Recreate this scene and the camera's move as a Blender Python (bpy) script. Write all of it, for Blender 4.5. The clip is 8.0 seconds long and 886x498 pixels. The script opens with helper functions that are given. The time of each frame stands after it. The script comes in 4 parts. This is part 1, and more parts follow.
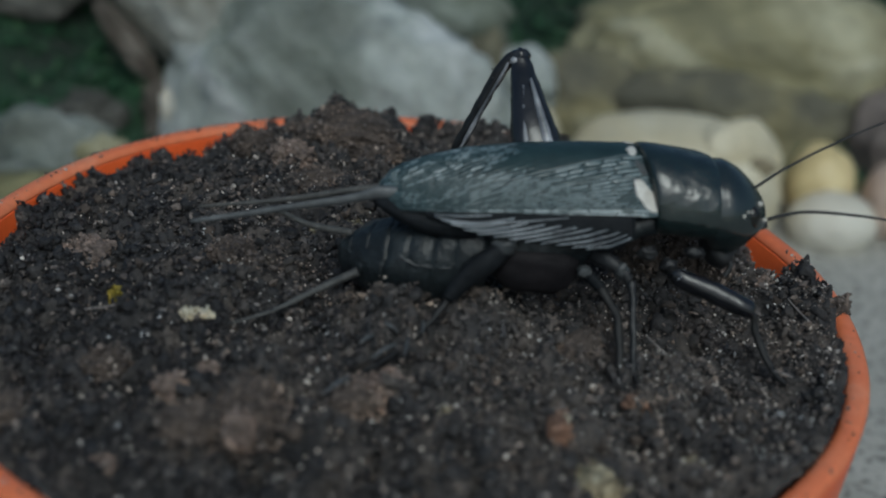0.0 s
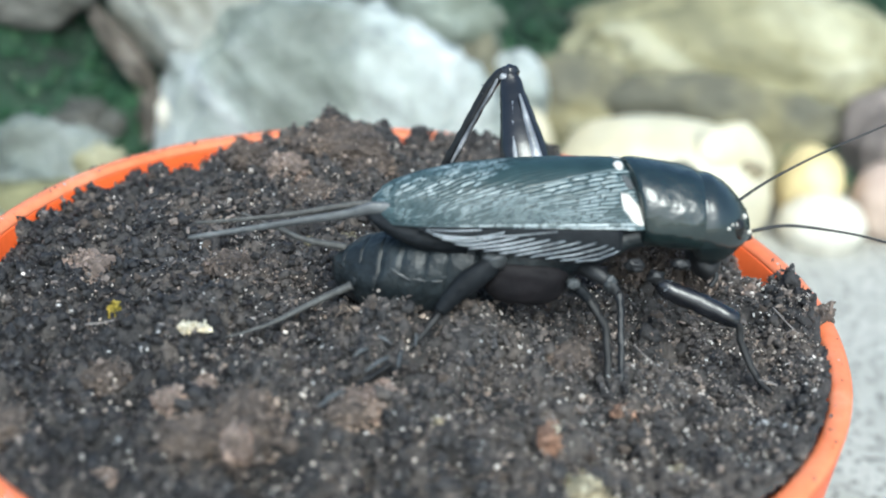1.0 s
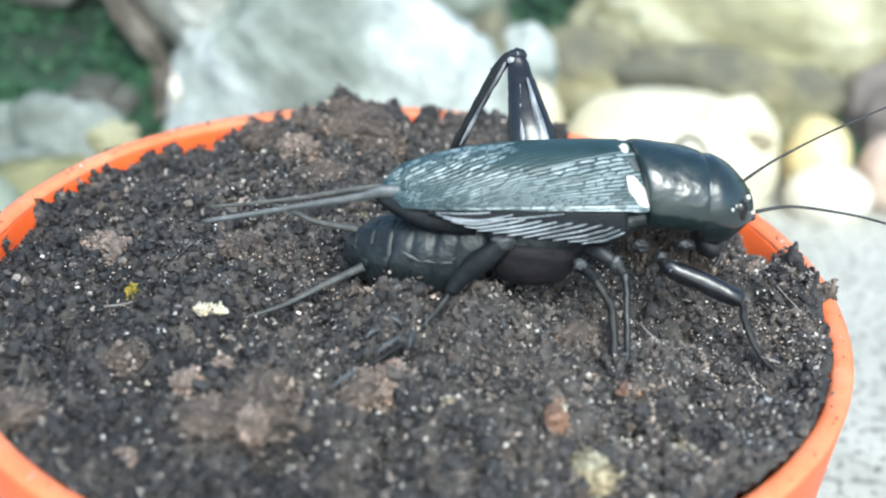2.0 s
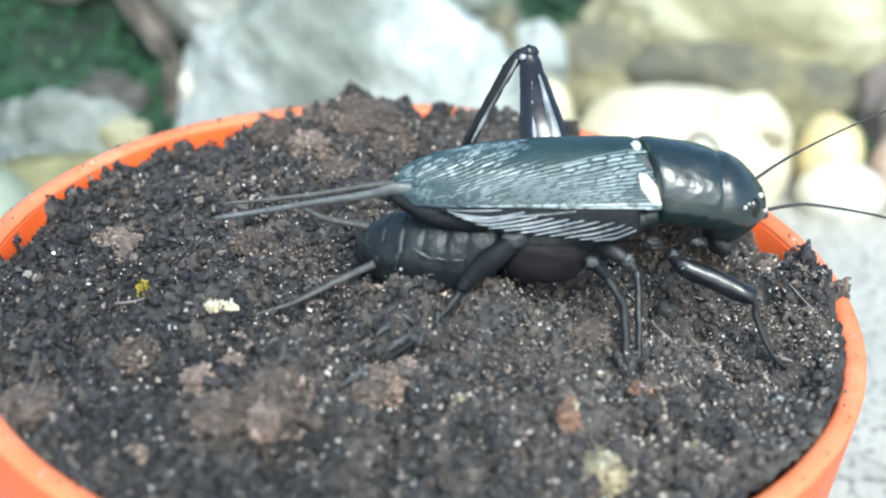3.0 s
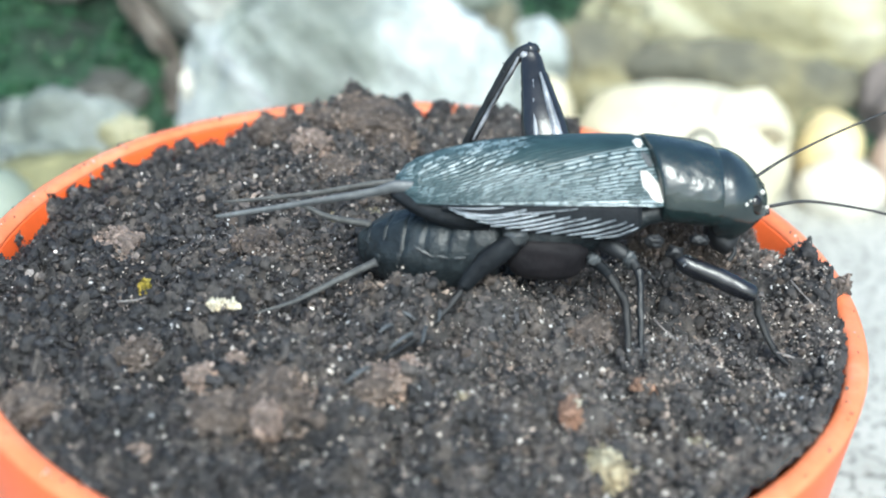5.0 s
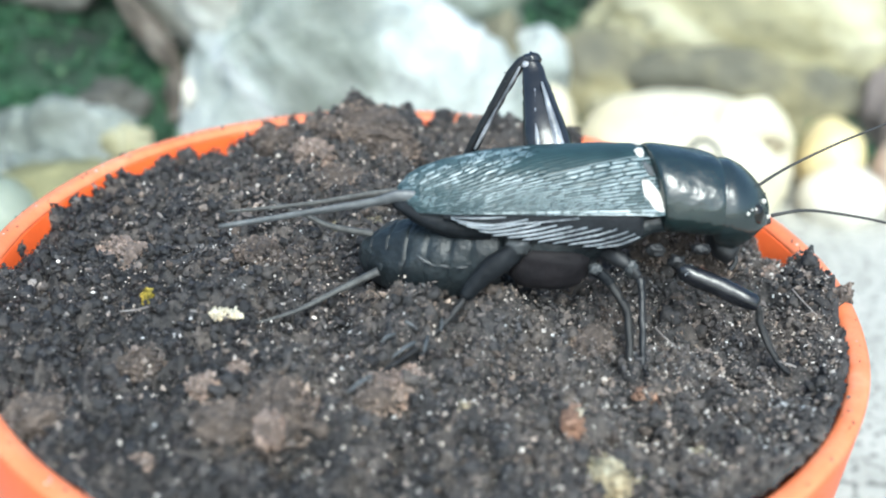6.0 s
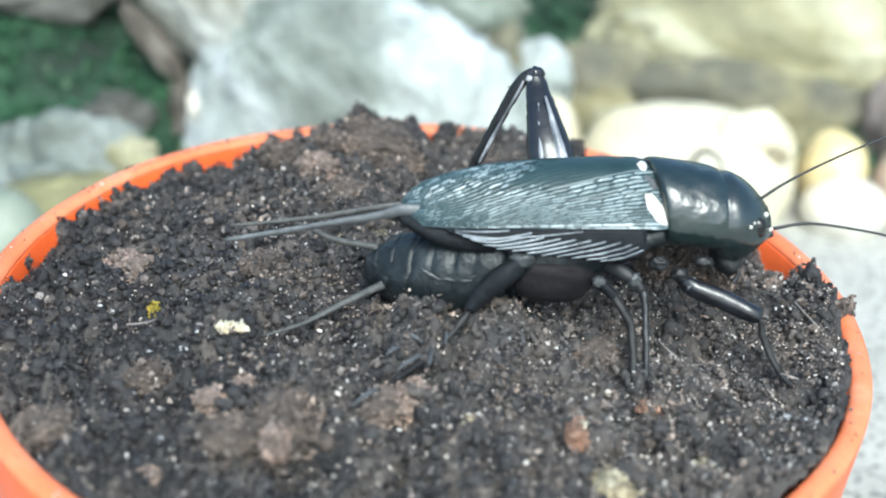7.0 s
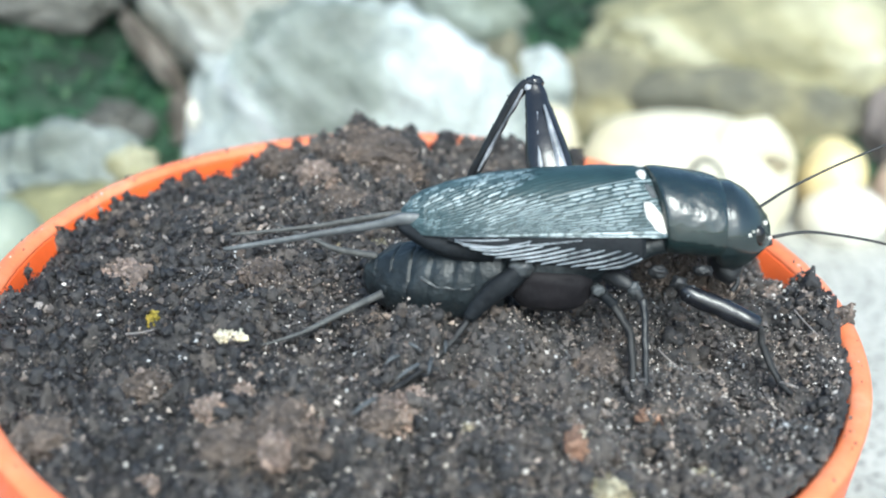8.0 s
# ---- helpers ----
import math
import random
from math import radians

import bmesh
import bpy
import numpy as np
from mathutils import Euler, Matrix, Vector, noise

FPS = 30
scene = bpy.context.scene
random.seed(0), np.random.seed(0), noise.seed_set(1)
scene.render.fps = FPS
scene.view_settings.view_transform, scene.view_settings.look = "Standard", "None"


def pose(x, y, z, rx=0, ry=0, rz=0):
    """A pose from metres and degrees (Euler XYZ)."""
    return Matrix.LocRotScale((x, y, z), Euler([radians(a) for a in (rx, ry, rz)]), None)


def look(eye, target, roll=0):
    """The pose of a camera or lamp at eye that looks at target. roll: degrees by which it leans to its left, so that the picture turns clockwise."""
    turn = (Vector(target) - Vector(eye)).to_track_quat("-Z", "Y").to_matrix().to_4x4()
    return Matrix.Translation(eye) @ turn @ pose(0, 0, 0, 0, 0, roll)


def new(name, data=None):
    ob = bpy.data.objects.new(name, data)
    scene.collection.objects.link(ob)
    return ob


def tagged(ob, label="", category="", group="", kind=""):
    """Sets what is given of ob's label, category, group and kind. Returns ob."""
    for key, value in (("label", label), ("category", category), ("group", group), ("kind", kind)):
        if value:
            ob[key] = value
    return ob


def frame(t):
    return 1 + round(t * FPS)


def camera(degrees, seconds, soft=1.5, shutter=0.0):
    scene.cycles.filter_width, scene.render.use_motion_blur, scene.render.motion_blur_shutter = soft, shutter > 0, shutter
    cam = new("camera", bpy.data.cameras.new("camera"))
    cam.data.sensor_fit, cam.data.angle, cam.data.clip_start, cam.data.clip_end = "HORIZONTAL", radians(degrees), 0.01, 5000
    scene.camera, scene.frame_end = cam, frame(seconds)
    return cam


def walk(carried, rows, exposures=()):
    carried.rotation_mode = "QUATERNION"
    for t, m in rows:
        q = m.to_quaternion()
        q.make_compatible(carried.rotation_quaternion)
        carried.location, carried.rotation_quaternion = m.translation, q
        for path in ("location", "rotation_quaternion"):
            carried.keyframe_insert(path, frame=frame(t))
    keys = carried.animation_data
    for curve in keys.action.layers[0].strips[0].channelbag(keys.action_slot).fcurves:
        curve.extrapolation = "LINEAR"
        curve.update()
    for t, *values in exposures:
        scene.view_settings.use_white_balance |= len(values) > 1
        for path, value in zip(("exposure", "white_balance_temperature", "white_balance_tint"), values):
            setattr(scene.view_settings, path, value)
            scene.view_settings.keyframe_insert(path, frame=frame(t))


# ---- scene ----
cam = camera(34.66, 8.0, 1.9)
PATH = [
    (0, (0.00191, -0.09328, 0.08709), (0.00311, -0.00449, 0.04111), 4.70),
    (0.5, (0.00186, -0.09335, 0.08734), (0.00303, -0.00444, 0.04160), 4.65),
    (0.8, (0.00205, -0.09415, 0.08856), (0.00341, -0.00545, 0.04241), 4.45),
    (1, (0.00218, -0.09468, 0.08937), (0.00360, -0.00605, 0.04309), 4.32),
    (1.1, (0.00219, -0.09496, 0.08981), (0.00380, -0.00626, 0.04368), 4.25),
    (1.2, (0.00220, -0.09525, 0.09025), (0.00390, -0.00654, 0.04413), 4.17),
    (1.3, (0.00222, -0.09553, 0.09069), (0.00381, -0.00708, 0.04407), 4.10),
    (1.4, (0.00223, -0.09582, 0.09113), (0.00365, -0.00766, 0.04395), 4.02),
    (1.5, (0.00224, -0.09610, 0.09157), (0.00341, -0.00825, 0.04381), 3.95),
    (2, (0.00213, -0.09603, 0.09163), (0.00298, -0.00863, 0.04303), 3.87),
    (2.2, (0.00211, -0.09597, 0.09161), (0.00288, -0.00869, 0.04280), 3.85),
    (3.3, (0.00200, -0.09567, 0.09149), (0.00207, -0.00841, 0.04265), 3.75),
    (3.5, (0.00198, -0.09561, 0.09147), (0.00222, -0.00844, 0.04247), 3.73),
    (4, (0.00193, -0.09567, 0.09154), (0.00231, -0.00852, 0.04250), 3.69),
    (4.5, (0.00185, -0.09574, 0.09154), (0.00216, -0.00864, 0.04240), 3.68),
    (6, (0.00185, -0.09588, 0.09184), (0.00189, -0.00848, 0.04325), 3.51),
    (6.5, (0.00182, -0.09575, 0.09177), (0.00175, -0.00827, 0.04333), 3.50),
    (7, (0.00169, -0.09635, 0.09244), (0.00151, -0.00864, 0.04440), 3.39),
    (7.5, (0.00172, -0.09636, 0.09247), (0.00152, -0.00843, 0.04485), 3.27),
    (8, (0.00179, -0.09633, 0.09242), (0.00154, -0.00832, 0.04494), 3.27),
]
STOPS = [(t, stops, 5750, -3) for t, stops in ((0, -1.15), (0.3, -0.34), (0.5, -0.03), (1, 0.67), (1.5, 0.97), (2, 0.97), (8, 0.97))]
walk(cam, [(t, look(eye, target, roll)) for t, eye, target, roll in PATH], STOPS)
cam.data.dof.use_dof = True
cam.data.dof.focus_distance = 0.111
cam.data.dof.aperture_fstop = 26.0

# ---- light: a bright overcast sky, brightest overhead ----
SUN_HEIGHT, SUN_TURN = radians(50), radians(168)
world = bpy.data.worlds.new("world")
scene.world = world
world.use_nodes = True
sky = world.node_tree.nodes.new("ShaderNodeTexSky")
sky.sky_type, sky.sun_disc = "NISHITA", False
sky.sun_elevation, sky.sun_rotation = SUN_HEIGHT, SUN_TURN
sky.dust_density = 4.0
background = world.node_tree.nodes["Background"]
background.inputs["Strength"].default_value = 0.15
world.node_tree.links.new(sky.outputs["Color"], background.inputs["Color"])
sun = new("sun", bpy.data.lights.new("sun", "SUN"))
sun.data.energy, sun.data.angle, sun.data.color = 1.8, radians(30), (1.0, 0.97, 0.92)
sun_from = Vector((math.sin(SUN_TURN) * math.cos(SUN_HEIGHT), math.cos(SUN_TURN) * math.cos(SUN_HEIGHT), math.sin(SUN_HEIGHT)))
sun.matrix_world = look(sun_from, (0, 0, 0))

# ---- helpers: lengths below are in millimetres ----
MM = 0.001


def part(name, bm, material, parent=None, label="", origin=(0, 0, 0), smooth=True):
    """Links a bmesh, given in millimetres, as one mesh object under a thing or a part."""
    mesh = bpy.data.meshes.new(name)
    bmesh.ops.transform(bm, matrix=Matrix.Scale(MM, 4) @ Matrix.Translation([-c for c in origin]), verts=bm.verts)
    bm.to_mesh(mesh)
    bm.free()
    if smooth:
        mesh.shade_smooth()
    mesh.materials.append(material)
    ob = new(name, mesh)
    ob.parent = parent
    ob.location = [c * MM for c in origin]
    return tagged(ob, label)


def thing(name, label, category, group="", at=(0, 0, 0), turn=0.0):
    ob = new(name)
    ob.empty_display_size = 0.005
    ob.location = [c * MM for c in at]
    ob.rotation_euler[2] = radians(turn)
    return tagged(ob, label, category, group)


def rings_mesh(rings, closed=True, caps=True):
    """A skin over rows of points; closed: each row is a loop."""
    bm = bmesh.new()
    rows = [[bm.verts.new(p) for p in ring] for ring in rings]
    n = len(rows[0])
    for a, b in zip(rows, rows[1:]):
        for i in range(n if closed else n - 1):
            j = (i + 1) % n
            bm.faces.new((a[i], a[j], b[j], b[i]))
    if caps and closed:
        bm.faces.new(rows[0][::-1])
        bm.faces.new(rows[-1])
    bmesh.ops.recalc_face_normals(bm, faces=bm.faces)
    return bm


def tube(points, radii, sides=10, flat=1.0):
    """A tapering tube along points; flat squeezes it sideways."""
    pts = [Vector(p) for p in points]
    rings = []
    for i, p in enumerate(pts):
        way = (pts[min(i + 1, len(pts) - 1)] - pts[max(i - 1, 0)]).normalized()
        side = way.cross(Vector((0, 0, 1)))
        side = side.normalized() if side.length > 0.05 else Vector((0, 1, 0))
        up = side.cross(way).normalized()
        rings.append([p + radii[i] * (math.cos(a) * up + flat * math.sin(a) * side) for a in (2 * math.pi * k / sides for k in range(sides))])
    return rings_mesh(rings)


def smooth_line(points, radii, steps=6):
    """Catmull-Rom through points and radii."""
    ps, rs = [Vector(p) for p in points], list(radii)
    out_p, out_r = [], []
    for i in range(len(ps) - 1):
        a, b, c, d = ps[max(i - 1, 0)], ps[i], ps[i + 1], ps[min(i + 2, len(ps) - 1)]
        for k in range(steps):
            t = k / steps
            out_p.append(0.5 * (2 * b + (c - a) * t + (2 * a - 5 * b + 4 * c - d) * t * t + (3 * b - 3 * c + d - a) * t ** 3))
            out_r.append(rs[i] + (rs[i + 1] - rs[i]) * t)
    return out_p + [ps[-1]], out_r + [rs[-1]]


def limb(points, radii, sides=10, flat=1.0, steps=6):
    p, r = smooth_line(points, radii, steps)
    return tube(p, r, sides, flat)


def ellipsoid(centre, radii, segments=20, rows=12):
    bm = bmesh.new()
    bmesh.ops.create_uvsphere(bm, u_segments=segments, v_segments=rows, radius=1)
    bmesh.ops.transform(bm, matrix=Matrix.Translation(centre) @ Matrix.Diagonal((*radii, 1)), verts=bm.verts)
    return bm


def lumpy(radii, seed, detail=4, rough=0.12, size=1.0, square=1.0, crag=0.0):
    """A stone: a ball drawn out to radii, dented by noise at two scales."""
    bm = bmesh.new()
    bmesh.ops.create_icosphere(bm, subdivisions=detail, radius=1)
    shift = Vector((seed * 7.3, seed * 3.1, seed * 5.7))
    for v in bm.verts:
        d = v.co.normalized()
        if square != 1.0:
            d = Vector([math.copysign(abs(c) ** square, c) for c in d])
        n = noise.noise(d * 1.3 * size + shift) + 0.5 * noise.noise(d * 2.9 * size + shift) + 0.25 * noise.noise(d * 7 * size + shift)
        if crag:
            n += crag * (0.35 - abs(noise.noise(d * 4.1 * size + shift)) - 0.6 * abs(noise.noise(d * 9.5 * size - shift)) - 0.35 * abs(noise.noise(d * 19 * size + shift))) / rough
        v.co = Vector([c * r for c, r in zip(d * (1 + rough * n), radii)])
    return bm


def lerp(x, xs, ys):
    return float(np.interp(x, xs, ys))


# ---- materials ----
def material(name, rough=0.5, metal=0.0, spec=0.5, coat=0.0):
    mat = bpy.data.materials.new(name)
    mat.use_nodes = True
    nodes, links = mat.node_tree.nodes, mat.node_tree.links
    bsdf = nodes["Principled BSDF"]
    bsdf.inputs["Roughness"].default_value = rough
    bsdf.inputs["Metallic"].default_value = metal
    bsdf.inputs["Specular IOR Level"].default_value = spec
    bsdf.inputs["Coat Weight"].default_value = coat
    return mat, nodes, links, bsdf


def ramp(nodes, stops):
    node = nodes.new("ShaderNodeValToRGB")
    while len(node.color_ramp.elements) < len(stops):
        node.color_ramp.elements.new(0.5)
    for element, (at, colour) in zip(node.color_ramp.elements, stops):
        element.position, element.color = at, (*colour, 1)
    return node


def noise_node(nodes, links, scale, detail=4.0, rough=0.6, coords="Object"):
    tex = nodes.new("ShaderNodeTexNoise")
    tex.inputs["Scale"].default_value, tex.inputs["Detail"].default_value, tex.inputs["Roughness"].default_value = scale, detail, rough
    where = nodes.new("ShaderNodeTexCoord")
    links.new(where.outputs[coords], tex.inputs["Vector"])
    return tex


def bump(nodes, links, bsdf, height, distance, strength=1.0):
    node = nodes.new("ShaderNodeBump")
    node.inputs["Distance"].default_value, node.inputs["Strength"].default_value = distance, strength
    links.new(height, node.inputs["Height"])
    links.new(node.outputs["Normal"], bsdf.inputs["Normal"])
    return node


def mix(nodes, links, factor, a, b, kind="MIX"):
    node = nodes.new("ShaderNodeMix")
    node.data_type, node.blend_type = "RGBA", kind
    for socket, value in ((node.inputs[0], factor), (node.inputs[6], a), (node.inputs[7], b)):
        if isinstance(value, (int, float)):
            socket.default_value = value
        elif isinstance(value, tuple):
            socket.default_value = (*value, 1)
        else:
            links.new(value, socket)
    return node.outputs[2]


def mottled(name, stops, scale, rough=0.5, fine=None, relief=0.0, relief_scale=None, spec=0.5, coat=0.0, detail=5.0, stretch=None, lumps=6.0):
    """Colour from noise through a ramp, finer grain over it, and a bump."""
    mat, nodes, links, bsdf = material(name, rough, 0.0, spec, coat)
    tex = noise_node(nodes, links, scale, detail)
    if stretch:
        lay = nodes.new("ShaderNodeMapping")
        lay.inputs["Scale"].default_value = stretch
        links.new(tex.inputs["Vector"].links[0].from_socket, lay.inputs["Vector"])
        links.new(lay.outputs["Vector"], tex.inputs["Vector"])
        tex.inputs["Distortion"].default_value = 0.8
    colour = ramp(nodes, stops)
    links.new(tex.outputs["Fac"], colour.inputs["Fac"])
    out = colour.outputs["Color"]
    if fine:
        grain = noise_node(nodes, links, fine[0], 3.0)
        shade = ramp(nodes, [(0.3, (fine[1],) * 3), (0.7, (1, 1, 1))])
        links.new(grain.outputs["Fac"], shade.inputs["Fac"])
        out = mix(nodes, links, 1.0, out, shade.outputs["Color"], "MULTIPLY")
    links.new(out, bsdf.inputs["Base Color"])
    if relief:
        height = noise_node(nodes, links, relief_scale or scale, lumps, 0.65)
        bump(nodes, links, bsdf, height.outputs["Fac"], relief * MM)
    return mat


PLASTIC = mottled("orange plastic", [(0.3, (0.80, 0.115, 0.022)), (0.7, (0.88, 0.15, 0.035))], 120, 0.42, (900, 0.93), 0.05, 700)
RIM_PLASTIC = mottled("worn orange plastic with painted sky sheen", [(0.3, (0.80, 0.18, 0.062)), (0.55, (0.83, 0.24, 0.105)), (0.78, (0.86, 0.37, 0.22))], 180, 0.4, (1100, 0.88), 0.08, 600)
CHITIN = mottled("black chitin", [(0.3, (0.008, 0.015, 0.016)), (0.75, (0.018, 0.028, 0.030))], 600, 0.18, None, 0.05, 900, 0.9)
SHIELD = mottled("satin black shield", [(0.3, (0.005, 0.014, 0.015)), (0.75, (0.013, 0.028, 0.028))], 500, 0.27, (2200, 0.6), 0.30, 330, 1.0, lumps=3.2)
ABDOMEN = mottled("black abdomen", [(0.3, (0.008, 0.011, 0.014)), (0.5, (0.018, 0.024, 0.028)), (0.72, (0.042, 0.052, 0.058))], 260, 0.42, (1800, 0.5), 0.35, 420, 0.4, lumps=4.0)
LEG = mottled("shiny black leg", [(0.3, (0.005, 0.006, 0.008)), (0.75, (0.016, 0.017, 0.021))], 700, 0.22, None, 0.02, 1500, 0.7)
CHITIN_DULL = mottled("dull black chitin", [(0.3, (0.006, 0.007, 0.009)), (0.75, (0.018, 0.019, 0.022))], 900, 0.55, (1800, 0.6), 0.05, 1500, 0.6)
BELLY = mottled("dark brown chitin", [(0.3, (0.010, 0.0095, 0.011)), (0.75, (0.019, 0.017, 0.019))], 500, 0.55, None, 0.2, 400, 0.1)
MEMBRANE = mottled("grey wing membrane", [(0.3, (0.05, 0.055, 0.06)), (0.7, (0.14, 0.148, 0.155))], 500, 0.45, (2500, 0.7), 0.03, 2000)
HAIRY = mottled("grey-brown cercus", [(0.3, (0.05, 0.05, 0.05)), (0.7, (0.12, 0.12, 0.115))], 900, 0.6, (3500, 0.6), 0.04, 3000)
PALE = mottled("pale wing patch", [(0.3, (0.45, 0.42, 0.36)), (0.6, (0.70, 0.68, 0.63))], 700, 0.45, (2500, 0.9), 0.03, 2500)
EYE = mottled("eye", [(0.3, (0.006, 0.006, 0.006)), (0.7, (0.012, 0.011, 0.01))], 800, 0.1, None, 0.0)
JOINT = mottled("grey joint skin", [(0.3, (0.02, 0.022, 0.026)), (0.55, (0.06, 0.066, 0.07)), (0.75, (0.17, 0.18, 0.19))], 700, 0.35, (2500, 0.7), 0.03, 2500)


def soil_material(name, stops, rough=0.8):
    """Each crumb its own shade."""
    mat, nodes, links, bsdf = material(name, rough, 0.0, 0.4)
    info = nodes.new("ShaderNodeNewGeometry")
    colour = ramp(nodes, stops)
    colour.color_ramp.interpolation = "LINEAR"
    links.new(info.outputs["Random Per Island"], colour.inputs["Fac"])
    grain = noise_node(nodes, links, 2500, 4)
    shade = ramp(nodes, [(0.3, (0.45,) * 3), (0.7, (1.25,) * 3)])
    links.new(grain.outputs["Fac"], shade.inputs["Fac"])
    patches = noise_node(nodes, links, 260, 4)
    tint = ramp(nodes, [(0.35, (0.68, 0.71, 0.76)), (0.65, (1.32, 1.18, 1.07))])
    links.new(patches.outputs["Fac"], tint.inputs["Fac"])
    out = mix(nodes, links, 1.0, colour.outputs["Color"], shade.outputs["Color"], "MULTIPLY")
    out = mix(nodes, links, 1.0, out, tint.outputs["Color"], "MULTIPLY")
    links.new(out, bsdf.inputs["Base Color"])
    bump(nodes, links, bsdf, grain.outputs["Fac"], 0.12 * MM)
    return mat


WING = mottled("smooth dark forewing", [(0.3, (0.011, 0.030, 0.032)), (0.7, (0.026, 0.054, 0.056))], 350, 0.38, (2500, 0.7), 0.05, 900, 0.6)
WING_GROOVE = mottled("dark vein grooves", [(0.3, (0.009, 0.022, 0.025)), (0.7, (0.022, 0.042, 0.046))], 400, 0.42, None, 0.03, 1500, 0.4)
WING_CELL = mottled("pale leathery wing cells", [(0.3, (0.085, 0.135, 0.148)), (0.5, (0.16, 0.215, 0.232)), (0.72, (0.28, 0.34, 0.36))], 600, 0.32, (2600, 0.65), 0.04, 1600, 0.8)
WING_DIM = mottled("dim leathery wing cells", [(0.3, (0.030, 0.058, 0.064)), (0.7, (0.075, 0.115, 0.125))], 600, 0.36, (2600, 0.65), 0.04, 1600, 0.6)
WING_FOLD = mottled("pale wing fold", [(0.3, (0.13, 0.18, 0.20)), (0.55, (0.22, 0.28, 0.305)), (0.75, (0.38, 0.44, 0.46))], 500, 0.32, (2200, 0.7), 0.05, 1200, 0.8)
VEIN = mottled("wing vein", [(0.3, (0.06, 0.085, 0.092)), (0.7, (0.14, 0.185, 0.20))], 500, 0.28, None, 0.0, None, 0.7)
SIDE_VEIN = mottled("bold wing vein", [(0.35, (0.05, 0.06, 0.075)), (0.5, (0.20, 0.225, 0.25)), (0.7, (0.38, 0.41, 0.44))], 420, 0.28, None, 0.03, 1500, 0.8)
WING_FILM = mottled("dark wing film", [(0.3, (0.009, 0.011, 0.014)), (0.75, (0.020, 0.023, 0.027))], 500, 0.6, (1800, 0.6), 0.2, 700, 0.15)
SATIN = mottled("satin black leg", [(0.3, (0.006, 0.007, 0.009)), (0.75, (0.016, 0.016, 0.018))], 700, 0.36, (1800, 0.6), 0.15, 700, 0.5)
GLINT_CHITIN = mottled("pale chitin with painted highlight", [(0.35, (0.06, 0.065, 0.075)), (0.5, (0.22, 0.23, 0.25)), (0.7, (0.46, 0.47, 0.50))], 420, 0.3, (2600, 0.7), 0.03, 1500, 0.8)
DUSTY = mottled("dusty dark leg", [(0.3, (0.010, 0.010, 0.011)), (0.75, (0.026, 0.025, 0.025))], 800, 0.6, (2500, 0.6), 0.06, 1500, 0.5)
SOIL = mottled("damp peat", [(0.3, (0.030, 0.029, 0.032)), (0.48, (0.068, 0.064, 0.064)), (0.60, (0.135, 0.117, 0.106)), (0.74, (0.21, 0.172, 0.150))], 240, 0.85, (1900, 0.45), 0.35, 1300, detail=8)
SOIL_DARK = mottled("darker peat", [(0.3, (0.017, 0.017, 0.020)), (0.5, (0.036, 0.035, 0.037)), (0.72, (0.085, 0.078, 0.077))], 240, 0.7, (1900, 0.45), 0.35, 1300, detail=8)
CRUMBS = soil_material("soil crumbs", [(0.0, (0.058, 0.056, 0.058)), (0.5, (0.115, 0.106, 0.102)), (0.85, (0.185, 0.163, 0.150)), (0.96, (0.25, 0.215, 0.19)), (1.0, (0.38, 0.34, 0.31))])
SPECKS = soil_material("pale mineral grains", [(0.0, (0.25, 0.24, 0.23)), (0.5, (0.5, 0.48, 0.45)), (1.0, (0.85, 0.84, 0.8))], 0.15)
CLOD = soil_material("brown clod crumbs", [(0.0, (0.078, 0.065, 0.058)), (0.5, (0.158, 0.132, 0.116)), (0.9, (0.24, 0.20, 0.175)), (1.0, (0.35, 0.30, 0.26))])
CLOD_PALE = soil_material("pale brown clod crumbs", [(0.0, (0.16, 0.122, 0.105)), (0.5, (0.28, 0.218, 0.186)), (0.9, (0.40, 0.32, 0.272)), (1.0, (0.52, 0.45, 0.40))])
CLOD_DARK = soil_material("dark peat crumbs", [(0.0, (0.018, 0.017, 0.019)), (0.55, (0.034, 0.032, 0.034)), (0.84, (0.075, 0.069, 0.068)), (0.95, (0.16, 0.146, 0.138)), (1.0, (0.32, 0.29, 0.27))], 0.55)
CORE_PALE = mottled("pale brown clod core", [(0.3, (0.13, 0.100, 0.084)), (0.55, (0.26, 0.20, 0.168)), (0.75, (0.38, 0.30, 0.255))], 500, 0.9, (2500, 0.5), 0.5, 1100)
CORE_BROWN = mottled("brown clod core", [(0.3, (0.062, 0.050, 0.043)), (0.55, (0.130, 0.102, 0.085)), (0.75, (0.21, 0.163, 0.134))], 500, 0.9, (2500, 0.5), 0.5, 1100)
CHIP_WHITE = soil_material("white perlite crumbs", [(0.0, (0.42, 0.38, 0.25)), (0.6, (0.64, 0.60, 0.46)), (1.0, (0.80, 0.78, 0.66))], 0.6)
CHIP_CREAM = soil_material("yellowish perlite crumbs", [(0.0, (0.16, 0.14, 0.09)), (0.5, (0.32, 0.29, 0.20)), (1.0, (0.55, 0.52, 0.38))], 0.7)
CHIP_YELLOW = soil_material("yellow-green grain", [(0.0, (0.20, 0.16, 0.02)), (1.0, (0.42, 0.34, 0.05))], 0.6)
CHIP_ORANGE = soil_material("orange-brown bark", [(0.0, (0.14, 0.085, 0.06)), (0.5, (0.25, 0.155, 0.11)), (1.0, (0.40, 0.27, 0.20))], 0.8)
CREAM = mottled("cream pebble", [(0.3, (0.52, 0.44, 0.26)), (0.6, (0.68, 0.64, 0.50))], 45, 0.5, (300, 0.85), 0.25, 200, detail=3)
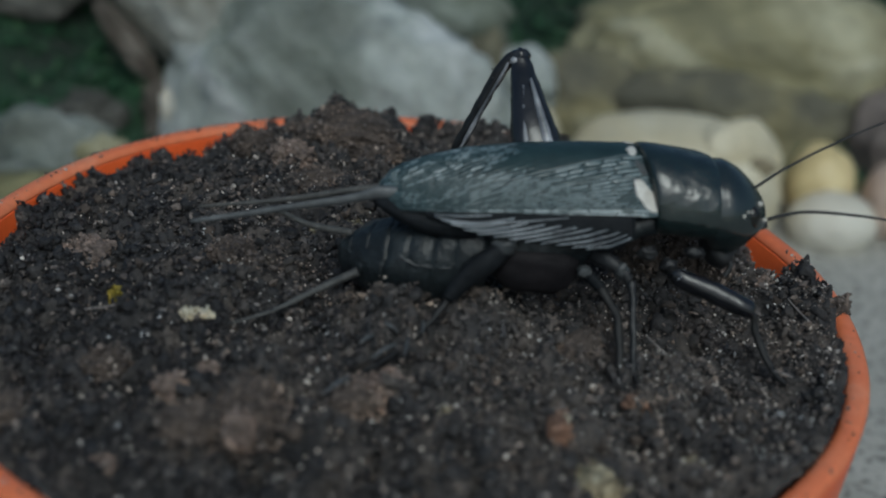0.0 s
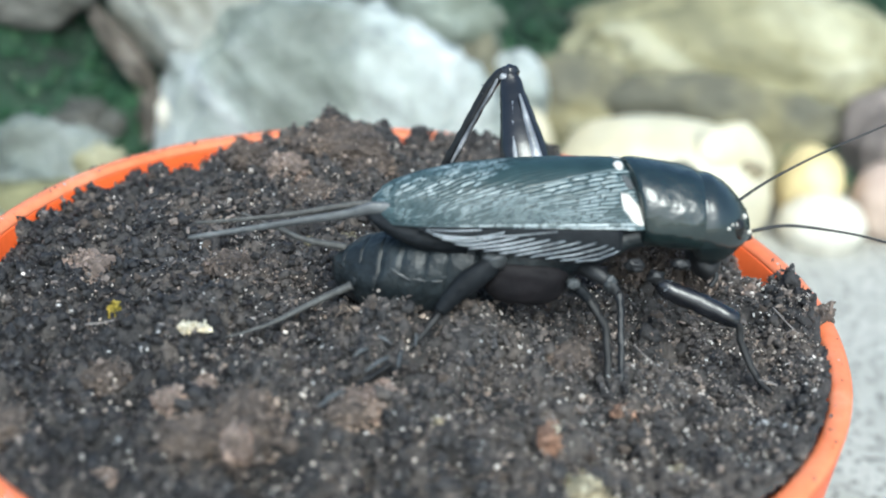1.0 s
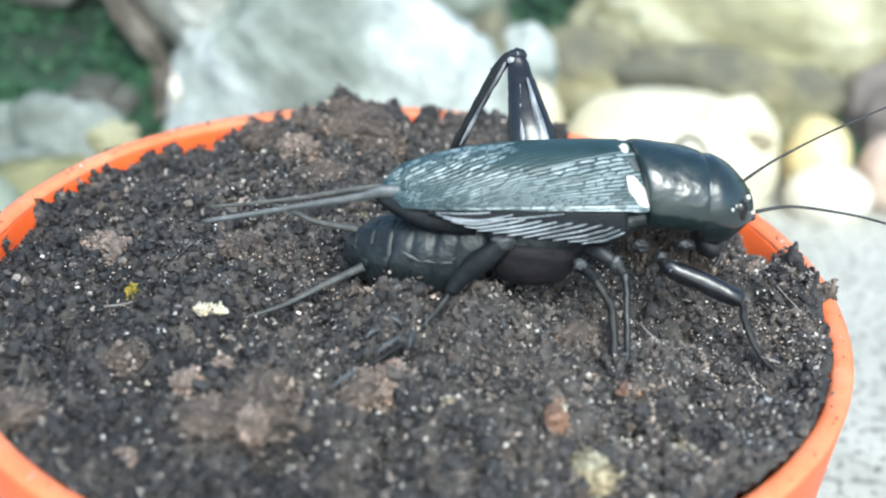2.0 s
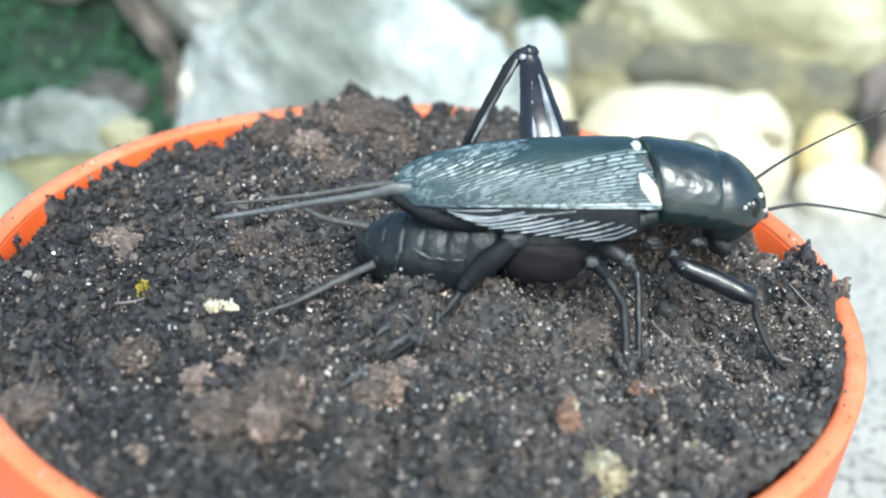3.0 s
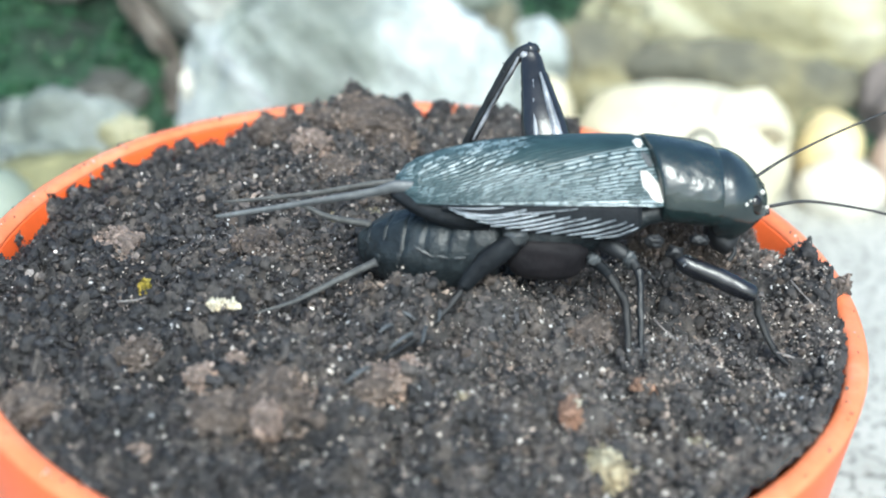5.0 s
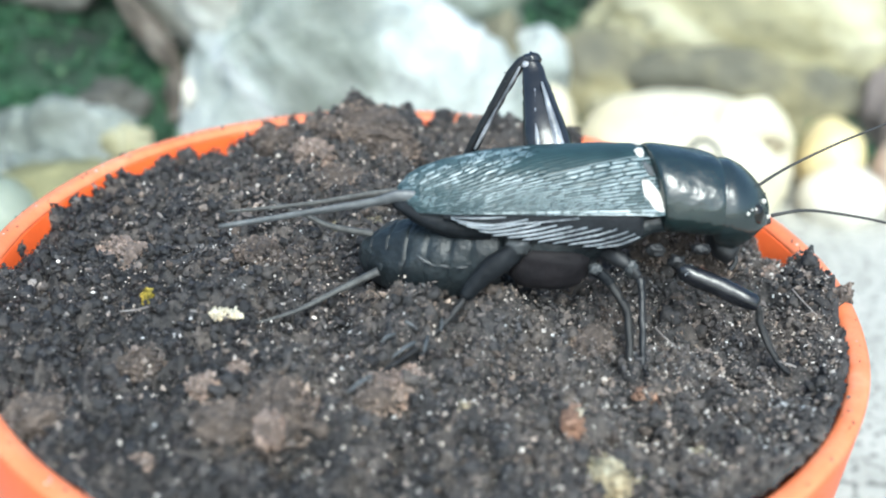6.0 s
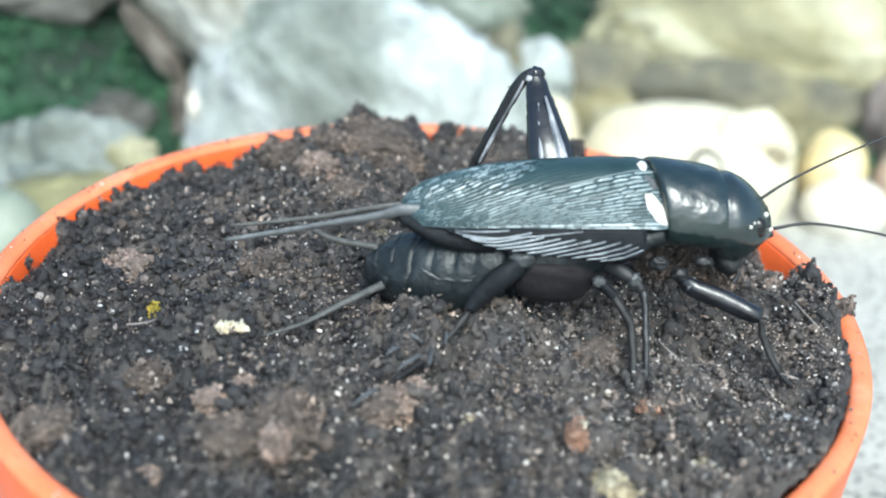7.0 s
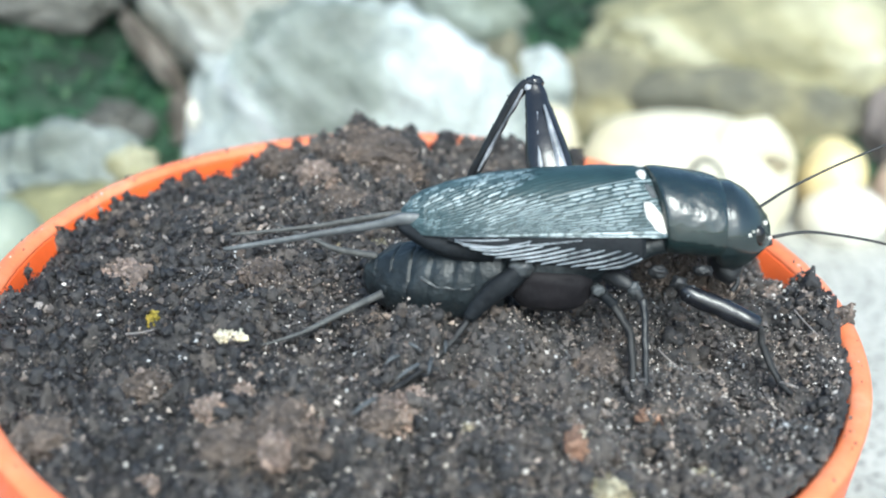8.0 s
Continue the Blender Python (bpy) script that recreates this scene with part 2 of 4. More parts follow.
YELLOW = mottled("yellow pebble", [(0.3, (0.60, 0.46, 0.20)), (0.65, (0.78, 0.66, 0.38))], 60, 0.45, (300, 0.85), 0.2, 200)
WHITE_STONE = mottled("white pebble", [(0.3, (0.58, 0.52, 0.40)), (0.6, (0.70, 0.68, 0.60))], 60, 0.5, (300, 0.9), 0.2, 200)
GREY_STONE = mottled("grey-green pebble", [(0.3, (0.17, 0.20, 0.155)), (0.65, (0.29, 0.33, 0.27))], 60, 0.5, (300, 0.85), 0.2, 200)
PINK_STONE = mottled("pinkish pebble", [(0.3, (0.42, 0.30, 0.24)), (0.65, (0.62, 0.50, 0.42))], 60, 0.5, (300, 0.85), 0.2, 200)
MARBLE = mottled("white quartz rock", [(0.32, (0.10, 0.12, 0.095)), (0.43, (0.26, 0.29, 0.26)), (0.50, (0.46, 0.50, 0.48)), (0.58, (0.66, 0.69, 0.685)), (0.66, (0.74, 0.76, 0.76))], 26, 0.6, (220, 0.6), 3.5, 70, detail=7, stretch=(0.6, 1.0, 1.7))
OCHRE_ROCK = mottled("ochre and white rock", [(0.30, (0.12, 0.115, 0.07)), (0.45, (0.29, 0.27, 0.15)), (0.58, (0.54, 0.52, 0.37)), (0.7, (0.68, 0.67, 0.57))], 26, 0.65, (250, 0.7), 1.5, 100, detail=7, stretch=(0.7, 1.0, 1.5))
OLIVE_ROCK = mottled("olive yellow rock", [(0.30, (0.10, 0.10, 0.05)), (0.5, (0.24, 0.23, 0.115)), (0.68, (0.46, 0.45, 0.32))], 45, 0.7, (250, 0.65), 1.5, 100)
# stops kept dark to paint the shade between pebbles and boulder
GREY_ROCK = mottled("dull grey rock", [(0.32, (0.055, 0.056, 0.043)), (0.46, (0.13, 0.125, 0.09)), (0.56, (0.29, 0.26, 0.14)), (0.7, (0.42, 0.41, 0.33))], 24, 0.75, (250, 0.7), 1.2, 110)
BEIGE_ROCK = mottled("warm grey rock", [(0.3, (0.12, 0.11, 0.085)), (0.44, (0.24, 0.235, 0.19)), (0.54, (0.42, 0.43, 0.39)), (0.66, (0.60, 0.62, 0.60))], 30, 0.7, (250, 0.7), 2.0, 90, detail=7, stretch=(1.0, 1.0, 0.6))
BLUE_ROCK = mottled("blue-grey streaked rock", [(0.30, (0.07, 0.08, 0.065)), (0.44, (0.20, 0.225, 0.20)), (0.54, (0.30, 0.33, 0.31)), (0.68, (0.54, 0.58, 0.57))], 60, 0.65, (250, 0.6), 3.0, 90, detail=7, stretch=(0.6, 1.0, 1.6))
BROWN_ROCK = mottled("brown streaked rock", [(0.3, (0.05, 0.045, 0.035)), (0.55, (0.13, 0.11, 0.09)), (0.7, (0.36, 0.33, 0.29))], 80, 0.7, (250, 0.7), 1.0, 110)
MOSSY_ROCK = mottled("grey-green rock", [(0.32, (0.06, 0.075, 0.055)), (0.5, (0.17, 0.195, 0.155)), (0.68, (0.36, 0.40, 0.36))], 35, 0.75, (250, 0.7), 2.0, 90, detail=7)
EARTH_ROCK = mottled("dark earthy rock", [(0.32, (0.035, 0.038, 0.034)), (0.5, (0.085, 0.085, 0.075)), (0.68, (0.19, 0.185, 0.165))], 60, 0.8, (300, 0.6), 1.5, 110, detail=7)
DIMPLE_TAN = mottled("tan shade of a pebble dimple", [(0.3, (0.15, 0.125, 0.075)), (0.65, (0.32, 0.275, 0.18))], 80, 0.5, (300, 0.85), 0.2, 200)
DARK_ROCK = mottled("dark purplish rock", [(0.3, (0.13, 0.11, 0.10)), (0.7, (0.40, 0.34, 0.31))], 60, 0.7, (300, 0.7), 1.0, 120)
MOSS = mottled("moss bed", [(0.32, (0.016, 0.022, 0.018)), (0.48, (0.018, 0.052, 0.026)), (0.62, (0.032, 0.10, 0.045)), (0.72, (0.06, 0.15, 0.07))], 45, 0.8, (500, 0.5), 1.5, 250)
MOSS_LEAF = soil_material("moss leaves", [(0.0, (0.012, 0.030, 0.016)), (0.6, (0.022, 0.085, 0.038)), (0.93, (0.05, 0.15, 0.07)), (1.0, (0.25, 0.34, 0.22))], 0.45)


def slab_material():
    mat, nodes, links, bsdf = material("speckled concrete", 0.75)
    base = noise_node(nodes, links, 90, 6)
    grey = ramp(nodes, [(0.3, (0.34, 0.335, 0.30)), (0.7, (0.48, 0.47, 0.43))])
    links.new(base.outputs["Fac"], grey.inputs["Fac"])
    spots = noise_node(nodes, links, 850, 3, 0.5)
    dark = ramp(nodes, [(0.37, (0.36, 0.37, 0.36)), (0.48, (1, 1, 1))])
    links.new(spots.outputs["Fac"], dark.inputs["Fac"])
    out = mix(nodes, links, 1.0, grey.outputs["Color"], dark.outputs["Color"], "MULTIPLY")
    links.new(out, bsdf.inputs["Base Color"])
    bump(nodes, links, bsdf, spots.outputs["Fac"], 0.3 * MM)
    return mat


SLAB = slab_material()

# ---- ground ----
bm = bmesh.new()
bmesh.ops.create_grid(bm, x_segments=40, y_segments=40, size=20000)
ground = part("ground", bm, SLAB)
tagged(ground, "pale grey speckled concrete slab under the pot", "ground", kind="structure")

# ---- flower pot ----
RIM, INSIDE, TOP = 35.0, 33.1, 35.0


def lathe(profile, turns=128, wobble=0.0):
    bm = bmesh.new()
    rows = []
    for k in range(turns):
        a = 2 * math.pi * k / turns
        rows.append([bm.verts.new(((r + wobble * noise.noise((math.cos(a) * 2, math.sin(a) * 2, z * 0.1))) * math.cos(a), (r + wobble * noise.noise((math.cos(a) * 2, math.sin(a) * 2, z * 0.1))) * math.sin(a), z + 0.5 * wobble * noise.noise((math.cos(a) * 3, math.sin(a) * 3, 5.0)))) for r, z in profile])
    for a, b in zip(rows, rows[1:] + rows[:1]):
        for i in range(len(profile) - 1):
            bm.faces.new((a[i], b[i], b[i + 1], a[i + 1]))
    bmesh.ops.recalc_face_normals(bm, faces=bm.faces)
    return bm


def make_pot():
    pot = thing("flower_pot", "small orange plastic flower pot filled with dark soil", "flower pot")
    part("body", lathe([(0.1, 0.3), (22.5, 0.3), (23.4, 0.0), (24.2, 0.5), (31.6, 22.5), (31.8, 23.0), (30.6, 23.0), (23.2, 2.2), (0.1, 2.0)], wobble=0.15), PLASTIC, pot)
    part("rim", lathe([(31.5, 23.2), (33.4, 22.8), (33.8, 23.2), (34.82, 34.2), (34.82, 34.4), (33.4, 34.3), (31.9, 22.9)], wobble=0.15), PLASTIC, pot, "orange plastic rim")
    # the lip's paler colour holds wear and the sky's reflection
    part("lip", lathe([(34.82, 34.4), (34.84, 34.55), (34.74, 34.78), (34.35, 35.0), (33.7, 35.0), (33.35, 34.86), (33.16, 34.6), (33.14, 34.4), (33.6, 34.35)], wobble=0.15), RIM_PLASTIC, pot, "worn top edge of the rim, sky sheen painted pale")
    part("lining", lathe([(33.35, 34.3), (33.12, 34.42), (33.06, 34.3), (31.35, 23.0), (31.85, 22.95)], wobble=0.15), PLASTIC, pot, "bright orange inner wall of the pot")
    return pot


make_pot()

# ---- soil ----


def fbm(x, y, scale, seed, octaves=3):
    total, weight = 0.0, 1.0
    for k in range(octaves):
        total += weight * noise.noise((x / scale + seed, y / scale - seed, seed * 0.7))
        weight, scale = weight * 0.55, scale * 0.47
    return total


def bell(x, y, cx, cy, width):
    return math.exp(-((x - cx) ** 2 + (y - cy) ** 2) / width ** 2)


def soil_height(x, y):
    r = math.hypot(x, y)
    edge = min(1.0, max(0.0, (r - 26) / 7)) ** 2
    h = 33.5 + 2.2 * (1 - (r / 33) ** 2)
    h -= 0.9 * bell(x, y, 23, -4, 10)
    h += 2.0 * bell(x, y, -2.5, -6.6, 3.2) + 2.0 * bell(x, y, 2.0, -5.6, 3.0) + 1.2 * bell(x, y, 6.0, -5.0, 2.6)
    h += 1.2 * bell(x, y, -9, 24, 9) + 1.4 * bell(x, y, -10, 14, 7) + 1.0 * bell(x, y, -14, -2, 6) + 0.9 * bell(x, y, -8, -18, 8)
    far_left = 1.0 if x < -12 else max(0.0, 1 - (x + 12) / 4)
    h -= edge * (1.1 * far_left * (y > 0) + 0.9 * (x > 20 and y > 8) - 1.7 * (x > 20 and y < 8) - 0.4 * (x < -15 and y < 0) - 0.9 * (y < -6 and -15 < x <= 20))
    h += edge * (2.3 * bell(x, 0, 4, 0, 11) * (y > 0)) + 1.3 * bell(x, y, 33, 2.5, 3.5)
    h -= 3.2 * max(0.0, fbm(x, y, 3.6, 5.7, 2) - 0.22) * (1.25 - 0.02 * x)
    h += 0.75 * fbm(x, y, 2.1, 1.9, 2)
    h += 1.1 * fbm(x, y, 7.0, 3.3) + (1.7 + 1.1 * min(1.0, max(0.0, (-y - 7) / 7))) * (0.22 - abs(fbm(x, y, 4.2, 8.1, 2)))
    return h


def crumbled(x, y, size, seed):
    """Distance from each place to the nearest of many scattered points, in units of size."""
    rng = np.random.default_rng(seed)
    n = int(80 / size)
    jitter = rng.random((n, n, 2))
    gx, gy = (x + 38) / size, (y + 38) / size
    ix, iy = np.floor(gx).astype(int), np.floor(gy).astype(int)
    best = np.full(x.shape, 9.0)
    for dx in (-1, 0, 1):
        for dy in (-1, 0, 1):
            j = jitter[(ix + dx) % n, (iy + dy) % n]
            best = np.minimum(best, np.hypot(ix + dx + j[..., 0] - gx, iy + dy + j[..., 1] - gy))
    return best


def make_soil():
    step, n = 0.15, 224
    line = np.arange(-n, n + 1) * step
    xs, ys = np.meshgrid(line, line, indexing="ij")
    inside = np.hypot(xs, ys) < 33.3
    wx = xs + 0.35 * np.sin(ys * 2.3 + 1.7 * np.sin(xs * 1.1))
    wy = ys + 0.35 * np.sin(xs * 2.7 + 1.3 * np.sin(ys * 1.3))
    rise = 0.65 * (0.5 - crumbled(wx, wy, 1.9, 3)) + 0.5 * (0.5 - crumbled(wx, wy, 0.85, 4)) + 0.22 * (0.5 - crumbled(xs, ys, 0.42, 5))
    index = np.full(xs.shape, -1)
    index[inside] = np.arange(int(inside.sum()))
    verts = [(x * MM, y * MM, (soil_height(x, y) + 0.05 + r) * MM) for x, y, r in zip(xs[inside].tolist(), ys[inside].tolist(), rise[inside].tolist())]
    quads = np.stack([index[:-1, :-1], index[1:, :-1], index[1:, 1:], index[:-1, 1:]], -1).reshape(-1, 4)
    mesh = bpy.data.meshes.new("soil")
    mesh.from_pydata(verts, [], quads[(quads >= 0).all(1)].tolist())
    mesh.shade_smooth()
    mesh.materials.append(SOIL)
    tagged(new("soil", mesh), "dark crumbly potting soil filling the pot", "soil", kind="stuff")


def ball(detail):
    bm = bmesh.new()
    bmesh.ops.create_icosphere(bm, subdivisions=detail, radius=1)
    found = np.array([v.co[:] for v in bm.verts]), np.array([[v.index for v in f.verts] for f in bm.faces])
    bm.free()
    return found


CRUMB, CLUMP = ball(1), ball(2)


def scatter(name, spots, sizes, mat, rng, stretch=0.6, jitter=0.42, clumps=False):
    """Many small uneven crumbs, or knobbly clumps, joined into one mesh."""
    n = len(spots)
    base, base_faces = CLUMP if clumps else CRUMB
    q = rng.normal(size=(n, 4))
    q /= np.linalg.norm(q, axis=1)[:, None]
    w, x, y, z = q.T
    turn = np.stack([1 - 2 * (y * y + z * z), 2 * (x * y - z * w), 2 * (x * z + y * w), 2 * (x * y + z * w), 1 - 2 * (x * x + z * z), 2 * (y * z - x * w), 2 * (x * z - y * w), 2 * (y * z + x * w), 1 - 2 * (x * x + y * y)], 1).reshape(n, 3, 3)
    if clumps:
        knobs = rng.normal(size=(n, 9, 3))
        knobs /= np.linalg.norm(knobs, axis=2)[..., None]
        swell = 0.62 + 0.75 * np.exp(9 * (np.einsum("kj,nmj->nkm", base, knobs) - 1)).max(2)[..., None] + 0.09 * rng.normal(size=(n, len(base), 1))
    else:
        swell = 1 + jitter * rng.normal(size=(n, len(base), 1))
    verts = base[None] * swell * (1 + stretch * rng.uniform(-1, 1, (n, 1, 3))) * np.asarray(sizes)[:, None, None]
    verts = np.einsum("nij,nkj->nki", turn, verts) + np.asarray(spots)[:, None]
    faces = (base_faces[None] + (np.arange(n) * len(base))[:, None, None]).reshape(-1, 3)
    mesh = bpy.data.meshes.new(name)
    mesh.from_pydata((verts.reshape(-1, 3) * MM).tolist(), [], faces.tolist())
    if clumps:
        mesh.shade_smooth()
    mesh.materials.append(mat)
    return new(name, mesh)


def make_crumbs():
    rng = np.random.default_rng(5)

    def place(reach=32.6):
        a, r = rng.uniform(0, 2 * math.pi), reach * math.sqrt(rng.random())
        return r * math.cos(a), r * math.sin(a)

    # share of dark soil: grows to the left and near left, varied by noise
    def dark_odds(x, y):
        return 0.28 - 0.026 * x - 0.006 * y + 0.35 * bell(x, y, -18, -24, 12) + 0.5 * noise.noise((x / 5.0, y / 5.0, 11.0))

    # knobbly clumps of soil, more of them dark towards the left
    lumps = {"dark": ([], []), "mid": ([], []), "brown": ([], [])}
    for k in range(9000):
        x, y = place(32.8)
        size = 0.16 + 0.42 * rng.random() ** 2.4
        pick = rng.random()
        put = lumps["dark" if pick < dark_odds(x, y) else "brown" if pick > 0.955 else "mid"]
        put[0].append((x, y, soil_height(x, y) + 0.1 + size * rng.uniform(-0.1, 0.9) + 0.7 * max(0.0, noise.noise((x / 1.6, y / 1.6, 4.0)))))
        put[1].append(size)
    for name, mat, label in (("dark", SOIL_DARK, "clumps of darker soil"), ("mid", SOIL, "clumps of dark grey potting soil"), ("brown", CORE_BROWN, "clumps of browner soil")):
        tagged(scatter(name + "_soil_clumps", *lumps[name], mat, rng, 0.35, clumps=True), label, "soil", kind="stuff")
    # loose crumbs and fine grit
    piles = {"dark": ([], []), "mid": ([], [])}
    for count, small, spread in ((26000, 0.07, 0.17), (22000, 0.04, 0.06)):
        for k in range(count):
            x, y = place()
            size = small + spread * rng.random() ** 2.2
            heap = max(0.0, noise.noise((x / 1.6, y / 1.6, 4.0)))
            put = piles["dark" if rng.random() < dark_odds(x, y) else "mid"]
            put[0].append((x, y, soil_height(x, y) + 0.1 + size * 0.4 + (0.9 * heap + 0.65) * rng.random()))
            put[1].append(size)
    tagged(scatter("dark_soil_crumbs", *piles["dark"], CLOD_DARK, rng), "loose crumbs of darker soil", "soil", kind="stuff")
    tagged(scatter("soil_crumbs", *piles["mid"], CRUMBS, rng), "loose dark crumbs of potting soil", "soil", kind="stuff")
    # pale glinting grains
    spots, sizes = [], []
    while len(spots) < 6500:
        x, y = place()
        if rng.random() > 0.55 + 0.015 * x:
            continue
        spots.append((x, y, soil_height(x, y) + 0.35 + 0.8 * rng.random()))
        sizes.append(0.04 + 0.095 * rng.random() ** 3)
    tagged(scatter("mineral_grains", spots, sizes, SPECKS, rng), "tiny pale glinting mineral grains on the soil", "grains", kind="stuff")


def make_rim_dust():
    rng = np.random.default_rng(21)
    for name, mat, count, label in (("rim_dust", SPECKS, 130, "pale dust specks on the pot's rim"), ("rim_crumbs", CRUMBS, 170, "dark soil crumbs lying on the pot's rim")):
        spots, sizes = [], []
        for k in range(count):
            a = rng.normal(2.3, 0.6) if rng.random() < 0.6 else rng.uniform(0, 2 * math.pi)
            r = rng.uniform(33.5, 34.5)
            spots.append((r * math.cos(a), r * math.sin(a), 35.03))
            sizes.append(0.04 + 0.09 * rng.random() ** 2)
        tagged(scatter(name, spots, sizes, mat, rng), label, "dust", kind="stuff")


make_soil()
make_crumbs()
make_rim_dust()


def clod(name, at, radii, mat, label, category, seed, turn=0.0, group="", coarse=1.0):
    """A lump of crumbs stuck to one core, as one mesh."""
    rng = np.random.default_rng(int(seed * 10))
    n = int(60 + 60 * (radii[0] * radii[1] + radii[2] * (radii[0] + radii[1])) / coarse ** 2)
    d = rng.normal(size=(n, 3))
    d /= np.linalg.norm(d, axis=1)[:, None]
    swell = np.array([1 + 0.6 * noise.noise(Vector(v) * 1.7 + Vector((seed, 0, 0))) for v in d])
    spots = d * np.array(radii) * swell[:, None] * rng.uniform(0.78, 1.02, (n, 1))
    ob = scatter(name, np.vstack([spots, [[0, 0, 0]]]), np.append(coarse * (0.07 + 0.15 * rng.random(n) ** 2), 0.1), mat, rng)
    bm = bmesh.new()
    bm.from_mesh(ob.data)
    core = lumpy([0.93 * c for c in radii], seed, 4, 0.34, 1.6)
    bmesh.ops.scale(core, vec=(MM, MM, MM), verts=core.verts)
    spare = bpy.data.meshes.new("core")
    core.to_mesh(spare)
    core.free()
    crumbs = len(bm.faces)
    bm.from_mesh(spare)
    bm.faces.ensure_lookup_table()
    for k in range(crumbs, len(bm.faces)):
        bm.faces[k].material_index = 1
    bm.to_mesh(ob.data)
    bm.free()
    bpy.data.meshes.remove(spare)
    ob.data.materials.append({CLOD_PALE: CORE_PALE, CLOD: CORE_BROWN, CLOD_DARK: SOIL}.get(mat, mat))
    x, y = at[:2]
    z = at[2] if len(at) > 2 else soil_height(x, y) + radii[2] * 0.4 + (0.3 if category in ("perlite", "bark", "grain") else 0.0)
    ob.matrix_basis = pose(x * MM, y * MM, z * MM, 0, 0, turn)
    return tagged(ob, label, category, group)


# ---- cricket, in its own space: x ahead, y to its left, z up ----
CRICKET_AT, CRICKET_TURN = (12.0, -1.5, 35.0), 5.0
WING_X = (-13.8, -13.4, -13.0, -12.2, -10.5, -7.7, -3.6, 0.5, 3.4, 4.9, 6.4)
WING_SIZE = (0.05, 0.21, 0.40, 0.61, 0.74, 0.86, 0.94, 0.975, 0.975, 0.955, 0.84)
WING_MIDDLE = (9.9, 9.88, 9.85, 9.78, 10.1, 10.52, 10.85, 11.02, 11.07, 11.02, 10.85)
SECTION = ((3.3, 9.6), (3.75, 11.3), (3.5, 12.1), (2.0, 13.05), (0.0, 12.95), (-2.0, 11.75), (-3.3, 10.5), (-3.8, 9.85))
LOW_X = (-10.6, -9.6, -8.1, -7.0, -4.0, -1.1, 0.7, 2.3, 3.4, 4.4, 5.4)
LOW_Z = (9.6, 9.05, 8.55, 8.2, 7.85, 7.65, 7.5, 7.7, 8.25, 8.9, 9.4)


def wing_point(x, v, lift=0.0):
    """The back of the folded wings: v from 0, the far edge, to 7, the near fold."""
    a = lerp(x, WING_X, WING_SIZE)
    i = min(int(v), len(SECTION) - 2)
    t = v - i
    p = [Vector(SECTION[max(0, min(k, len(SECTION) - 1))]) for k in (i - 1, i, i + 1, i + 2)]
    s = 0.5 * (2 * p[1] + (p[2] - p[0]) * t + (2 * p[0] - 5 * p[1] + 4 * p[2] - p[3]) * t * t + (3 * p[1] - 3 * p[2] + p[3] - p[0]) * t ** 3)
    middle = lerp(x, WING_X, WING_MIDDLE)
    y, z = s[0] * a, middle + (s[1] - 11.0) * a
    out = Vector((0, s[0], (s[1] - 10.3) * 1.4)).normalized()
    return Vector((x, y, z)) + out * lift


def side_point(x, u, lift=0.0):
    """The wing's side, which hangs below the near fold: u from 0 to 1."""
    top = wing_point(x, 7)
    low = min(lerp(x, LOW_X, LOW_Z), top.z)
    return Vector((x, top.y - 0.55 * math.sin(u * 1.7) - lift, top.z + (low - top.z) * u))


def eased(x, lo, hi):
    t = min(1.0, max(0.0, (x - lo) / (hi - lo)))
    return t * t * (3 - 2 * t)


def vein_row(x, v):
    """Which row of cells a place on the back belongs to: rows slant back and down from the wing's base."""
    u = x - 4.2
    lay = 1 - 0.5 * eased(v, 4.8, 6.3) * eased(x, -8.0, -3.0)
    return v + (0.092 * u - 0.0028 * u * u) * lay + 0.07 * noise.noise((x * 0.4, v * 0.9, 3.0)) + 0.025 * noise.noise((x * 1.7, v * 2.5, 8.0))


